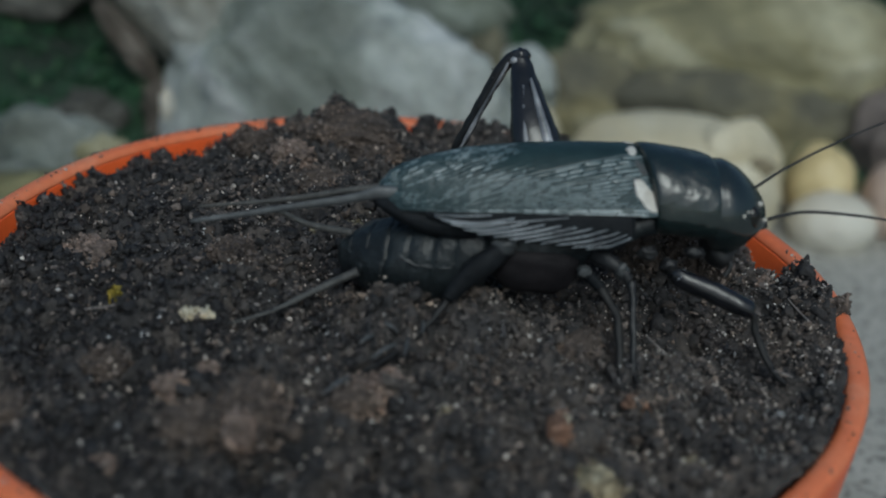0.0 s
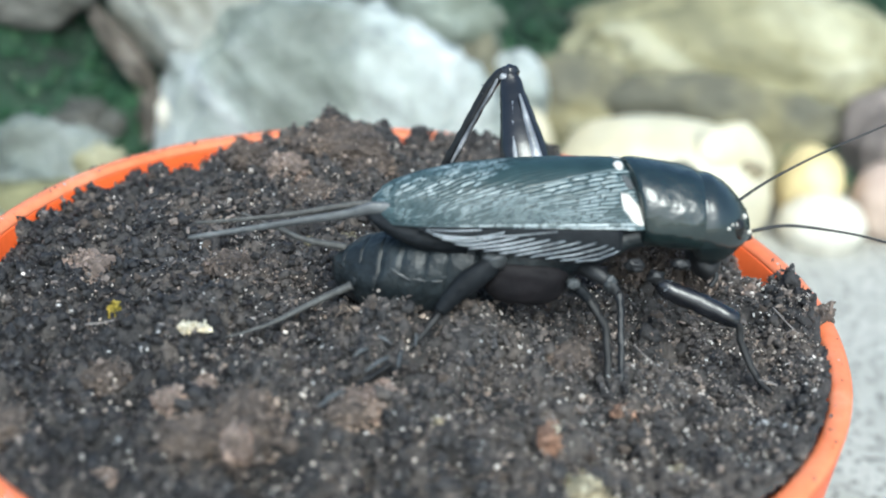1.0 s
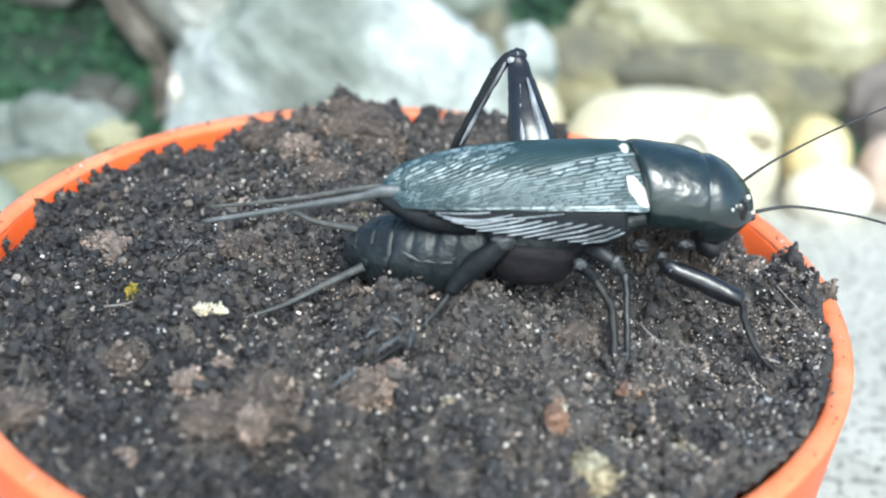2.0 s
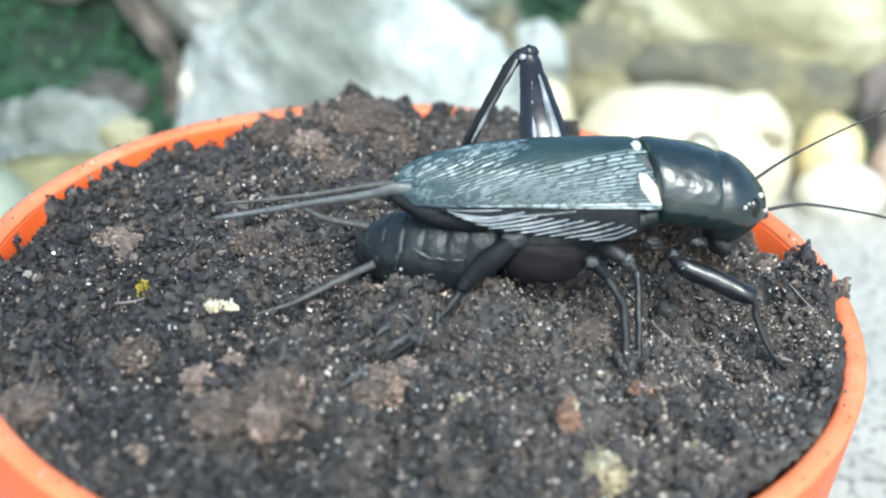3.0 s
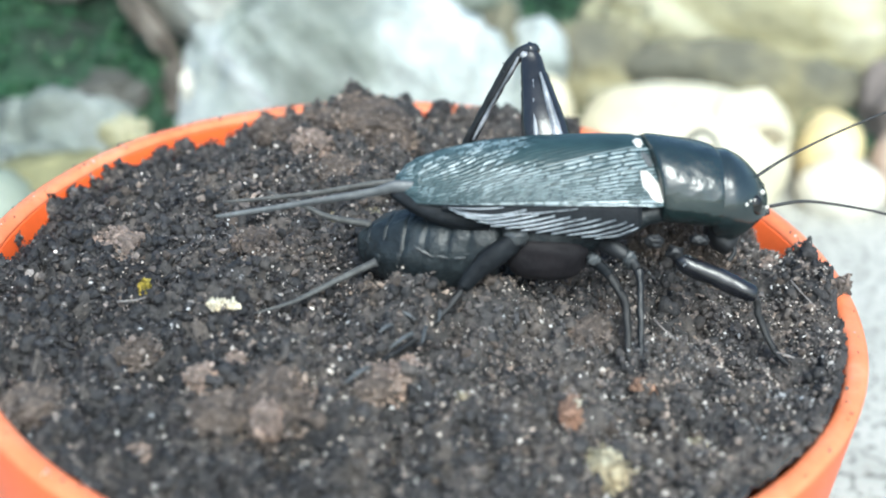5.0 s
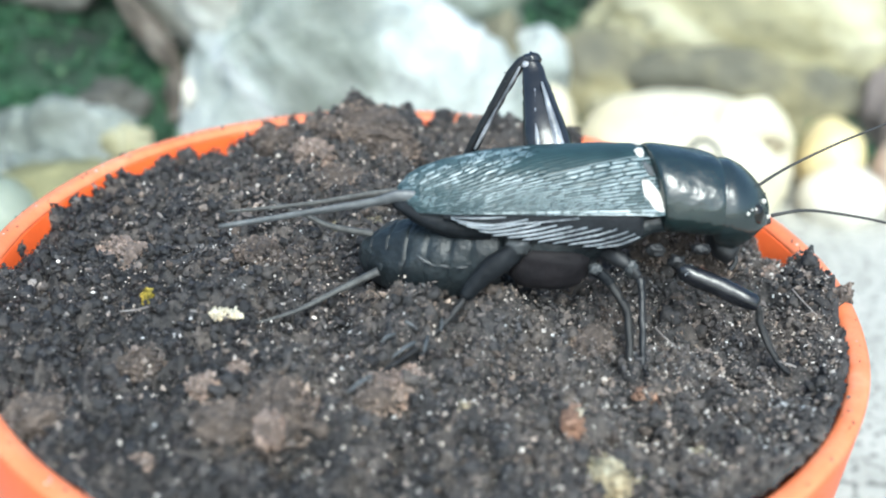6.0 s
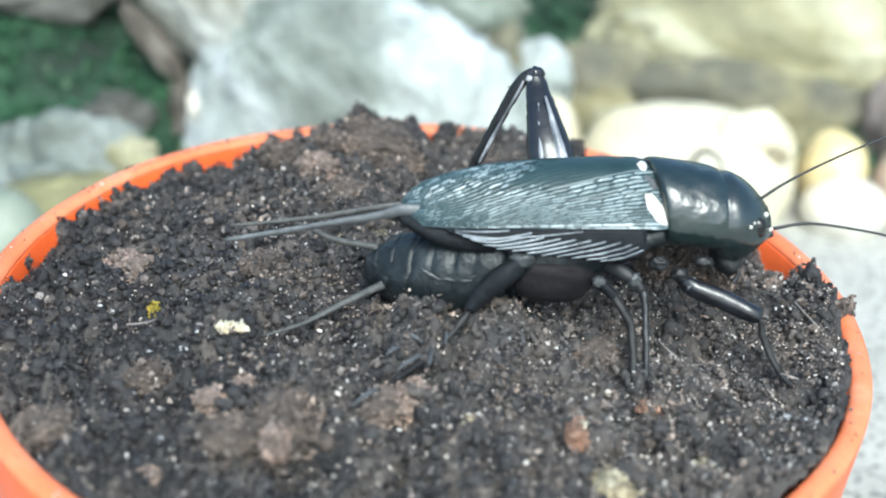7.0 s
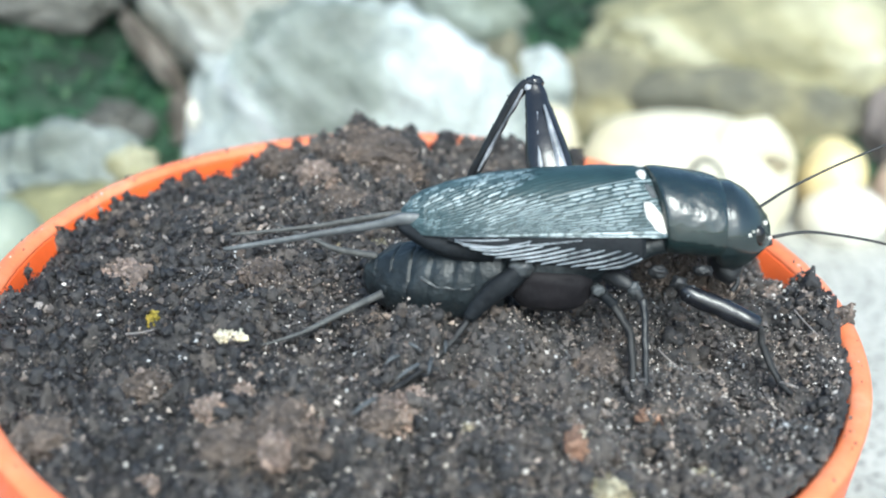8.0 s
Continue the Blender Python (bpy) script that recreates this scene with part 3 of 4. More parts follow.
def cell_relief(x, v):
    """Height from 0, a groove, to 1, the middle of a cell; and the kind: 0 smooth, 1 groove, 2 pale fold, 3 pale cell, 4 dim cell."""
    band = 6.22 + 0.03 * (4.3 - x) + 0.05 * noise.noise((x * 0.8, 0.0, 4.0)) if x > -8.5 else 7.5
    if v > band:
        line = min(1.0, 9 * abs(v - band - 0.34))
        along = (x + 0.5 * noise.noise((x, 1.0, 2.0))) / 1.1
        cut = 1.0 if x > -2.5 else min(1.0, 5 * abs(along - round(along)) + 0.3)
        edge = min(1.0, (v - band) / 0.1) * line * cut
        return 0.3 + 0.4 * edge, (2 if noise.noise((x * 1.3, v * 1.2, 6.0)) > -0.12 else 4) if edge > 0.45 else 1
    row = vein_row(x, v)
    strong = 1.0 if row > 3.93 else eased(-x + 2.6 * noise.noise((row * 2.3, 4.0, 1.0)) + 2.0 * math.sin(31.0 * math.floor(row / 0.165)), 0.5, 7.0) * eased(v, 2.75, 3.4)
    if strong < 0.12:
        return 0.5 + 0.12 * math.sin(row * 42), 0
    wide = 0.165
    k = math.floor(row / wide)
    across = row / wide - k
    length = (0.8 + 0.9 * eased(row, 3.2, 4.6) * eased(x, -12.0, -6.0)) * (1 + 0.35 * math.sin(7.7 * k))
    along = (x + 3.1 * math.sin(12.9 * k)) / length + 0.45 * noise.noise((x * 0.8, k * 3.7, 7.0)) + 0.25 * across
    m = math.floor(along)
    along -= m
    hill = min(1.0, 2.6 * min(across, 1 - across)) * min(1.0, 4.0 * min(along, 1 - along) + 0.3)
    toss = math.sin(12.9898 * k + 78.233 * m) * 43758.5453
    toss -= math.floor(toss)
    tall = 0.55 + 0.45 * toss
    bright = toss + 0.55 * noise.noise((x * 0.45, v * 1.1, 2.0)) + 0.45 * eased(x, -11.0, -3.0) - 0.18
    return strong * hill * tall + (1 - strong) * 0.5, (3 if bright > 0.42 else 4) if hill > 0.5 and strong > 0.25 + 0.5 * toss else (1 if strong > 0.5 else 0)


def skin(points, kinds, materials, name, parent, label, thick=0.1):
    """A sheet of given thickness over rows of points, each face with the material of its kind."""
    bm = rings_mesh(points, closed=False)
    bm.faces.ensure_lookup_table()
    wide = len(points[0]) - 1
    for k, face in enumerate(bm.faces):
        face.material_index = kinds[k // wide][k % wide]
    bmesh.ops.solidify(bm, geom=bm.faces[:], thickness=thick)
    ob = part(name, bm, materials[0], parent, label)
    for extra in materials[1:]:
        ob.data.materials.append(extra)
    return ob


def make_forewing(cricket):
    xs = [-13.78, -13.7, -13.6, -13.45, -13.3, -13.15] + [-13.0 + 0.072 * k for k in range(270)]
    vs = [0.26 * k for k in range(10)] + [2.6 + 0.022 * k for k in range(201)]
    points, kinds = [], []
    for x in xs:
        fade = eased(x, -13.7, -12.6) * eased(6.4 - x, 1.4, 1.9)
        row, kind = [], []
        for v in vs:
            if v < 2.6:
                height, sort = 0.5, 0
            else:
                height, sort = cell_relief(x, v)
            row.append(wing_point(x, v, 0.095 * (height - 0.5) * fade + 0.012 * noise.noise((x * 1.1, v * 2.0, 5.0))))
            kind.append(sort)
        points.append(row)
        kinds.append(kind)
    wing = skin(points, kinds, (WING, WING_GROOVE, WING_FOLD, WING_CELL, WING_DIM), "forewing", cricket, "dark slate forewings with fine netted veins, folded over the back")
    xs = [-10.5 + 0.4 * k for k in range(37)]
    side = rings_mesh([[side_point(x, u / 8) for u in range(9)] for x in xs], closed=False)
    bmesh.ops.solidify(side, geom=side.faces[:], thickness=0.12)
    flank = part("wing_side", side, WING_FILM, cricket, "hanging side of the forewing with strong pale veins")
    # strong veins along the side, rising slantwise from the lower edge towards the wing's base
    # each run: where it leaves the lower edge, and where and how high it ends
    runs = [(-10.2, 0.25, -6.1, 9.98, 0.06), (-10.0, 0.6, -0.8, 9.72, 0.06), (-9.5, 0.8, -4.5, 9.5, 0.08), (-8.9, 0.9, -4.6, 9.28, 0.085), (-8.0, 0.95, -3.6, 9.24, 0.09), (-7.0, 0.95, -2.4, 9.2, 0.09), (-5.9, 0.95, -1.3, 9.16, 0.09),
            (-4.8, 0.95, -0.2, 9.12, 0.09), (-3.7, 0.95, 0.9, 9.1, 0.085), (-2.6, 0.95, 2.0, 9.06, 0.085), (-1.5, 0.95, 2.8, 8.95, 0.08), (-0.4, 0.95, 3.3, 8.8, 0.075), (0.6, 0.95, 3.6, 8.6, 0.07), (1.5, 0.95, 3.7, 8.4, 0.06)]
    for k, (x0, u0, x1, z1, thick) in enumerate(runs):
        top, low = side_point(x1, 0).z, side_point(x1, 1).z
        u1 = min(0.9, max(0.05, (top - z1) / max(0.05, top - low)))
        line = [side_point(x0 + s * (x1 - x0), u0 + (u1 - u0) * s ** 0.9, 0.105) for s in (i / 18 for i in range(19))]
        radii = [thick * (0.25 + 0.75 * math.sin(math.pi * (i + 2) / 23) ** 0.5) * (1 + 0.4 * noise.noise((i * 0.8, k * 2.0, 0.0))) for i in range(19)]
        part("vein", tube(line, radii, 6), SIDE_VEIN, flank)
    # the two main veins of the back, and the fold
    for line, thick in (([(4.2 - 0.6 * i, 3.95 + 0.068 * i) for i in range(22)], 0.075), ([(4.0 - 0.6 * i, 4.35 + 0.075 * i) for i in range(13)], 0.055), ([(4.1 - 0.6 * i, 4.85 + 0.035 * i) for i in range(16)], 0.05)):
        part("vein", tube([wing_point(x, v, 0.02) for x, v in line], [thick * (1 - 0.75 * i / len(line)) for i in range(len(line))], 6), VEIN, wing)
    fold = [wing_point(-12.2 + 0.55 * k, 7, 0.02) for k in range(31)]
    part("fold_vein", tube(fold, [0.05] * 31, 6), WING_FILM, wing)
    # pale spots at the wing's base
    for lo, hi, start, end, half, mat, label in ((4.9, 6.45, 4.1, 5.45, 0.62, PALE, "pale cream spot at the wing's base"), (2.45, 3.15, 4.1, 3.95, 0.46, PALE, ""), (3.5, 4.05, 3.95, 3.9, 0.33, PALE, ""), (4.25, 4.75, 4.1, 4.7, 0.26, MEMBRANE, "")):
        patch = []
        for i in range(13):
            s = i / 12
            wide = half * max(0.12, math.sin(math.pi * (0.04 + 0.92 * s))) ** 0.45 * (1 + 0.3 * noise.noise((s * 4, lo, 1.0)))
            mid = start + (end - start) * s + 0.12 * noise.noise((s * 3, lo, 9.0))
            patch.append([wing_point(mid - wide + 2 * wide * k / 6, lo + (hi - lo) * s, 0.09) for k in range(7)])
        bm = rings_mesh(patch, closed=False)
        bmesh.ops.solidify(bm, geom=bm.faces[:], thickness=0.08)
        part("wing_patch", bm, mat, wing, label)


def body_ring(x, centre, half_wide, half_high, n=28, pinch=1.0):
    return [Vector((x, centre[0] + half_wide * math.copysign(abs(math.sin(a)) ** pinch, math.sin(a)), centre[1] + half_high * math.copysign(abs(math.cos(a)) ** pinch, math.cos(a)))) for a in (2 * math.pi * k / n for k in range(n))]


def loft(rows, pinch=1.0, around=28):
    """rows: x, y, z of the middle, half width, half height."""
    return rings_mesh([body_ring(x, (y, z), w, h, around, pinch) for x, y, z, w, h in rows])


def dense(rows, steps=5):
    """More rings between the given ones, on a smooth curve."""
    ps = [Vector(r) for r in rows]
    out = []
    for i in range(len(ps) - 1):
        a, b, c, d = ps[max(i - 1, 0)], ps[i], ps[i + 1], ps[min(i + 2, len(ps) - 1)]
        for k in range(steps):
            t = k / steps
            out.append(tuple(0.5 * (2 * b + (c - a) * t + (2 * a - 5 * b + 4 * c - d) * t * t + (3 * b - 3 * c + d - a) * t ** 3)))
    return out + [tuple(ps[-1])]


def slant(rows):
    """A loft whose hind edge runs slantwise: further ahead on the near side."""
    bm = loft(dense(rows), 1.0, 72)
    for v in bm.verts:
        v.co.x += max(0.0, (8.0 - v.co.x) / 3.0) * (-0.16 * v.co.y - 0.10 * (v.co.z - 9.9))
    return bm


def uneven(bm):
    for v in bm.verts:
        v.co += 0.1 * noise.noise_vector(v.co * 1.3) + 0.05 * noise.noise_vector(v.co * 3.1)
    return bm


def make_leg(cricket, name, femur, tibia, tarsus, mats=(LEG, LEG), spines=0, flat=0.8, label=""):
    upper = part(name, uneven(limb(*femur, sides=12, flat=flat)), mats[0], cricket, label)
    part("tibia", uneven(limb(*tibia, sides=10)), mats[1], upper)
    part("tarsus", limb(*tarsus, sides=8), mats[1], upper)
    for k in range(spines):
        p, _ = smooth_line(*tibia, steps=10)
        at = p[int((0.3 + 0.65 * k / spines) * (len(p) - 1))]
        way = Vector((-0.8 + 0.5 * (k % 3), -0.5 if k % 2 else 0.7, 0.25 + 0.2 * (k % 4 - 1))).normalized()
        reach = 0.75
        part("spine", tube([at, at + way * 0.5 * reach, at + way * reach], [0.13, 0.1, 0.03], 6), JOINT, upper)
    return upper


def make_cricket():
    cricket = thing("cricket", "glossy black field cricket with pale wing spots standing on soil", "insect", at=CRICKET_AT, turn=CRICKET_TURN)
    make_forewing(cricket)
    # pronotum, a smooth collar with its lower edge drawn in
    collar = slant([(4.9, 0.2, 9.8, 3.35, 3.35), (5.0, 0.2, 9.82, 3.62, 3.64), (5.3, 0.2, 9.82, 3.76, 3.78), (6.2, 0.15, 9.76, 3.84, 3.8), (7.2, 0.12, 9.68, 3.87, 3.76), (8.2, 0.1, 9.58, 3.86, 3.7), (9.2, 0.05, 9.46, 3.8, 3.6), (9.75, 0.0, 9.38, 3.7, 3.48), (9.95, 0.0, 9.35, 3.55, 3.34), (10.0, 0.0, 9.35, 3.2, 3.0)])
    for v in collar.verts:
        if v.co.z < 9.6:
            v.co.z = 9.6 + 0.62 * (v.co.z - 9.6)
        out = Vector((0, v.co.y, v.co.z - 9.5)).normalized()
        v.co += out * (0.06 * noise.noise(v.co * 0.55) + 0.028 * noise.noise(v.co * 1.6) - 0.10 * math.exp(-((v.co.x - 7.4) ** 2 + (v.co.y + 2.2) ** 2) / 0.7) - 0.08 * math.exp(-((v.co.x - 8.4) ** 2 + (v.co.y - 0.2) ** 2) / 0.5))
    part("pronotum", collar, SHIELD, cricket, "satin black collar shield")
    skull = loft(dense([(9.3, 0.0, 9.0, 2.8, 2.8), (9.7, 0.0, 9.28, 3.42, 3.36), (10.3, 0.0, 9.27, 3.50, 3.42), (10.8, 0.0, 9.23, 3.50, 3.42), (11.3, 0.0, 9.08, 3.41, 3.36), (11.9, 0.0, 8.84, 3.24, 3.24), (12.7, 0.0, 8.45, 2.86, 2.95), (13.4, 0.0, 8.1, 2.3, 2.5), (13.9, 0.0, 7.9, 1.6, 1.9), (14.2, 0.0, 7.85, 0.6, 0.9)]), 1.0, 72)
    for v in skull.verts:
        drop = max(0.0, 8.6 - v.co.z)
        ahead = min(1.0, max(0.0, (v.co.x - 9.3) / 4.6))
        v.co.x += drop * (0.42 * max(0.0, 0.45 - ahead) / 0.45 - 0.80 * max(0.0, ahead - 0.35) / 0.65)
        v.co.y *= 1 - 0.05 * drop
        v.co += 0.05 * noise.noise_vector(v.co * 0.8)
    head = part("head", skull, CHITIN, cricket, "round glossy black head")
    for side in (-1, 1):
        part("eye", ellipsoid((12.45, 2.3 * side, 9.5), (0.75, 0.66, 0.95)), EYE, head, "shiny black bulging eye")
        part("antenna_base", limb([(13.2, 1.15 * side, 8.75 + 0.5 * side), (13.75, 1.15 * side, 8.9 + 0.5 * side), (14.15, 1.2 * side, 8.95 + 0.45 * side)], [0.3, 0.34, 0.22], 10), LEG, head)
        part("palp", limb([(11.6, 1.2 * side, 5.9), (11.9, 1.6 * side, 5.2), (11.5, 1.8 * side, 4.5)], [0.22, 0.2, 0.22], 8), CHITIN_DULL, head)
    # glints on eye and face, painted as small pale bumps
    for at, size in (((13.15, -1.75, 10.35), 0.2), ((11.7, -3.12, 10.0), 0.15), ((12.0, -2.98, 10.25), 0.1), ((13.66, -1.85, 9.15), 0.16)):
        part("face_glint", ellipsoid(at, (size, 0.7 * size, 1.1 * size), 10, 8), PALE, head, "tiny pale bump painted as a glint on the face")
    part("mouth", loft([(9.9, 0, 6.5, 0.8, 0.9), (10.5, 0, 6.0, 1.7, 1.2), (11.3, 0, 5.7, 2.0, 1.3), (12.0, 0, 5.9, 1.5, 1.2), (12.5, 0, 6.3, 0.6, 0.7)]), CHITIN_DULL, head)
    # body under the wings
    part("thorax", loft([(-7, 0, 6.4, 2.4, 2.4), (-5, 0, 6.3, 3.3, 3.2), (-2, 0, 6.5, 3.5, 3.1), (2, 0, 7.3, 3.2, 2.2), (5, 0, 8.6, 2.9, 1.4), (8, 0, 9.0, 2.7, 1.2), (10, 0, 9.0, 2.0, 1.2)]), ABDOMEN, cricket)
    hip = lumpy((3.0, 1.2, 1.75), 31, 4, 0.1, 1.2, 0.72)
    bmesh.ops.translate(hip, vec=(-2.45, -2.7, 5.2), verts=hip.verts)
    part("coxa", hip, BELLY, cricket, "dark brown rounded hip plate")
    # abdomen of overlapping rings
    spine_x = [-16.2, -15.7, -14.8, -13.6, -12.2, -10.8, -9.3, -7.8, -6.0]
    wide = [0.7, 1.5, 2.4, 3.0, 3.35, 3.5, 3.5, 3.4, 3.3]
    high = [0.75, 1.4, 2.15, 2.75, 3.1, 3.25, 3.25, 3.2, 3.05]
    mid = [4.75, 4.7, 4.55, 4.4, 4.35, 4.4, 4.65, 4.95, 5.4]

    def bent(bm):
        """The abdomen curls a little to the far side towards its tip."""
        for v in bm.verts:
            u = min(0.0, v.co.x + 6.0)
            shift, slope, side = 0.022 * u * u, 0.044 * u, v.co.y + 0.3
            n = math.hypot(1, slope)
            v.co = Vector((v.co.x - side * slope / n, -0.3 + shift + side / n, v.co.z - 0.5 * shift))
        return bm

    abdomen = part("abdomen", bent(loft([(x, -0.3, z, w * 0.95, h * 0.95) for x, z, w, h in zip(spine_x, mid, wide, high)])), ABDOMEN, cricket, "swollen ringed black abdomen")
    for k in range(1, 8):
        xa, xb = spine_x[k], spine_x[k + 1]
        rows = []
        for s, grow in ((-0.16, 0.955), (-0.06, 0.995), (0.2, 1.012 - 0.006 * (k % 3)), (0.65, 1.0), (1.0, 0.98)):
            x = xa + (xb - xa) * s
            rows.append((x, -0.3, lerp(x, spine_x, mid), grow * lerp(x, spine_x, wide), grow * lerp(x, spine_x, high)))
        ring = bent(loft(rows))
        for v in ring.verts:
            v.co += 0.34 * noise.noise_vector(v.co * 0.6) + 0.13 * noise.noise_vector(v.co * 2.2)
        part("segment", ring, ABDOMEN, abdomen)
    # thin pale limbs stand for the broken highlight along the abdomen
    for plate, thick in (([(-12.4, -3.15, 6.1), (-12.0, -3.3, 5.85), (-11.4, -3.5, 5.6), (-10.9, -3.6, 5.5)], 0.15), ([(-10.7, -3.62, 5.5), (-10.2, -3.68, 5.42), (-9.8, -3.72, 5.4)], 0.12), ([(-9.4, -3.75, 5.45), (-9.0, -3.76, 5.45), (-8.6, -3.74, 5.5)], 0.11)):
        part("side_streak", uneven(limb(plate, [0.05] + [thick] * (len(plate) - 2) + [0.05], 8)), JOINT, abdomen, "pale streak painted as the highlight on the abdomen's side")
    part("wing_tuck", loft(dense([(-14.6, -0.2, 9.3, 0.3, 0.25), (-13.6, -0.3, 9.0, 1.3, 0.6), (-12.2, -0.4, 8.6, 2.1, 1.0), (-10.0, -0.4, 8.2, 2.7, 1.4), (-7.0, -0.3, 8.0, 2.9, 1.6)])), WING_FILM, cricket, "dark tucked hind wings under the forewings")
    # folded hind wings stick out like two tails
    part("hind_wing", limb([(-11.5, -1.0, 9.6), (-13.7, -1.0, 9.75), (-15.5, -1.0, 9.25), (-19.4, -1.0, 8.45), (-23.0, -1.0, 7.7), (-26.8, -1.0, 6.95)], [0.5, 0.52, 0.36, 0.27, 0.24, 0.17], 8, 0.6), MEMBRANE, cricket, "grey rolled hind wing tip")
    part("hind_wing", limb([(-11.5, 0.6, 9.7), (-15.5, 0.6, 9.1), (-19.4, 0.5, 8.35), (-23.0, 0.4, 7.85), (-26.4, 0.3, 7.5)], [0.3, 0.28, 0.22, 0.17, 0.1], 8, 0.6), HAIRY, cricket)
    part("cercus", limb([(-15.0, -2.0, 4.0), (-17.7, -2.6, 2.8), (-21.0, -3.4, 1.3), (-24.0, -3.8, 0.4)], [0.34, 0.26, 0.18, 0.07], 8), HAIRY, cricket, "thin hairy tail feeler")
    part("cercus", limb([(-15.4, 1.2, 5.4), (-18.6, 1.5, 5.8), (-20.3, 1.7, 6.5), (-23.2, 2.0, 7.6)], [0.32, 0.24, 0.18, 0.07], 8), HAIRY, cricket)
    # legs
    hind = make_leg(cricket, "hind_femur", ([(-1.3, 2.6, 8.4), (-1.9, 3.6, 10.4), (-2.4, 4.6, 12.0), (-2.75, 6.2, 13.6), (-3.0, 7.6, 14.7), (-3.3, 9.4, 16.1)], [2.0, 1.98, 1.82, 1.42, 1.1, 0.74]),
             ([(-3.6, 9.7, 16.35), (-4.5, 9.8, 15.5), (-5.86, 9.7, 12.56), (-7.45, 9.6, 8.79), (-10.2, 9.6, 2.2)], [0.5, 0.5, 0.5, 0.47, 0.4]),
             ([(-10.2, 9.6, 2.2), (-11.6, 9.8, 0.6), (-13.6, 9.8, 0.4)], [0.35, 0.3, 0.2]), mats=(LEG, SATIN), spines=9, flat=1.0, label="raised black hind leg with thick grooved thigh")
    # the thigh is a flat blade, broad side on, with ridges along it
    for v in hind.data.vertices:
        mid = lerp(v.co.z / MM, (8.4, 10.4, 12.0, 13.6, 14.7, 16.1), (2.6, 3.6, 4.6, 6.2, 7.6, 9.4))
        v.co.y = (mid + 0.5 * (v.co.y / MM - mid)) * MM
    # pale strips carry the highlights of thigh and shin in their colour
    for ridge, radii in (([(-3.22, 7.2, 15.05), (-3.22, 5.7, 13.85), (-3.14, 4.1, 12.35), (-2.9, 2.6, 10.5)], [0.08, 0.16, 0.22, 0.24]),
                         ([(-2.72, 7.3, 15.6), (-2.3, 6.0, 14.4), (-1.75, 4.4, 12.7), (-1.2, 3.0, 11.0)], [0.08, 0.22, 0.42, 0.5])):
        part("thigh_glint", limb(ridge, radii, 10), GLINT_CHITIN, hind, "hind thigh ridge with its highlight painted pale")
    part("shin_glint", limb([(-4.2, 9.35, 16.0), (-4.55, 9.3, 15.1), (-5.72, 9.2, 12.6), (-6.5, 9.1, 10.8), (-7.3, 9.1, 8.9)], [0.1, 0.15, 0.13, 0.2, 0.1], 8), GLINT_CHITIN, hind, "pale strip painted as the hind shin's highlight")
    # the two small pale bumps paint the knee's glints
    for k, (at, size) in enumerate((((-3.3, 9.7, 16.45), 0.72), ((-3.75, 9.2, 16.2), 0.36), ((-2.95, 9.1, 15.95), 0.34))):
        knee = lumpy((size, 0.8 * size, 0.8 * size), 9 + k, 3, 0.3, 2.2)
        bmesh.ops.translate(knee, vec=at, verts=knee.verts)
        part("knee", knee, LEG if k == 0 else GLINT_CHITIN, hind)
    folded = make_leg(cricket, "hind_femur", ([(-4.6, -3.3, 7.2), (-6.0, -4.0, 6.3), (-7.4, -4.4, 5.2), (-8.8, -4.8, 3.6)], [0.7, 0.95, 0.85, 0.5]),
             ([(-8.8, -4.8, 3.4), (-10.2, -6.2, 2.3), (-12.0, -8.0, 1.3), (-14.2, -10.0, 0.9)], [0.3, 0.26, 0.24, 0.18]),
             ([(-14.2, -10.0, 0.9), (-15.4, -11.4, 0.8), (-16.8, -13.0, 0.7)], [0.17, 0.14, 0.09]), (WING_FILM, DUSTY), label="dark spiny hind leg folded down into the soil")
    for p, q in (((-13.38, -6.25, 2.35), (-12.26, -7.15, 2.22)), ((-11.55, -8.22, 2.35), (-11.92, -10.19, 2.22)), ((-12.52, -9.04, 2.35), (-14.19, -10.9, 2.22)), ((-15.71, -13.38, 2.35), (-17.27, -15.15, 2.22)), ((-12.15, -4.75, 2.35), (-10.63, -4.59, 2.22)), ((-10.44, -5.91, 2.35), (-10.57, -7.4, 2.22)), ((-13.94, -8.01, 2.35), (-14.92, -8.93, 2.22))):
        middle = (Vector(p) + Vector(q)) / 2 + Vector((0, 0, 0.12))
        part("spine", limb([p, middle, q], [0.14, 0.16, 0.05], 6), MEMBRANE, folded, "grey spine of the shin")
    make_leg(cricket, "middle_femur", ([(1.4, -2.6, 6.4), (2.3, -3.7, 6.4), (3.1, -4.3, 6.1), (3.9, -4.9, 5.5)], [0.6, 0.65, 0.55, 0.36]),
             ([(3.95, -4.9, 5.5), (4.07, -5.6, 4.5), (4.12, -6.8, 2.65), (4.15, -8.5, 0.05)], [0.32, 0.27, 0.27, 0.25]),
             ([(4.15, -8.5, 0.05), (4.25, -9.4, 0.15), (4.4, -11.4, 0.3), (4.6, -13.6, 0.35)], [0.2, 0.13, 0.1, 0.07]), (CHITIN_DULL, SATIN), label="slender black middle leg")
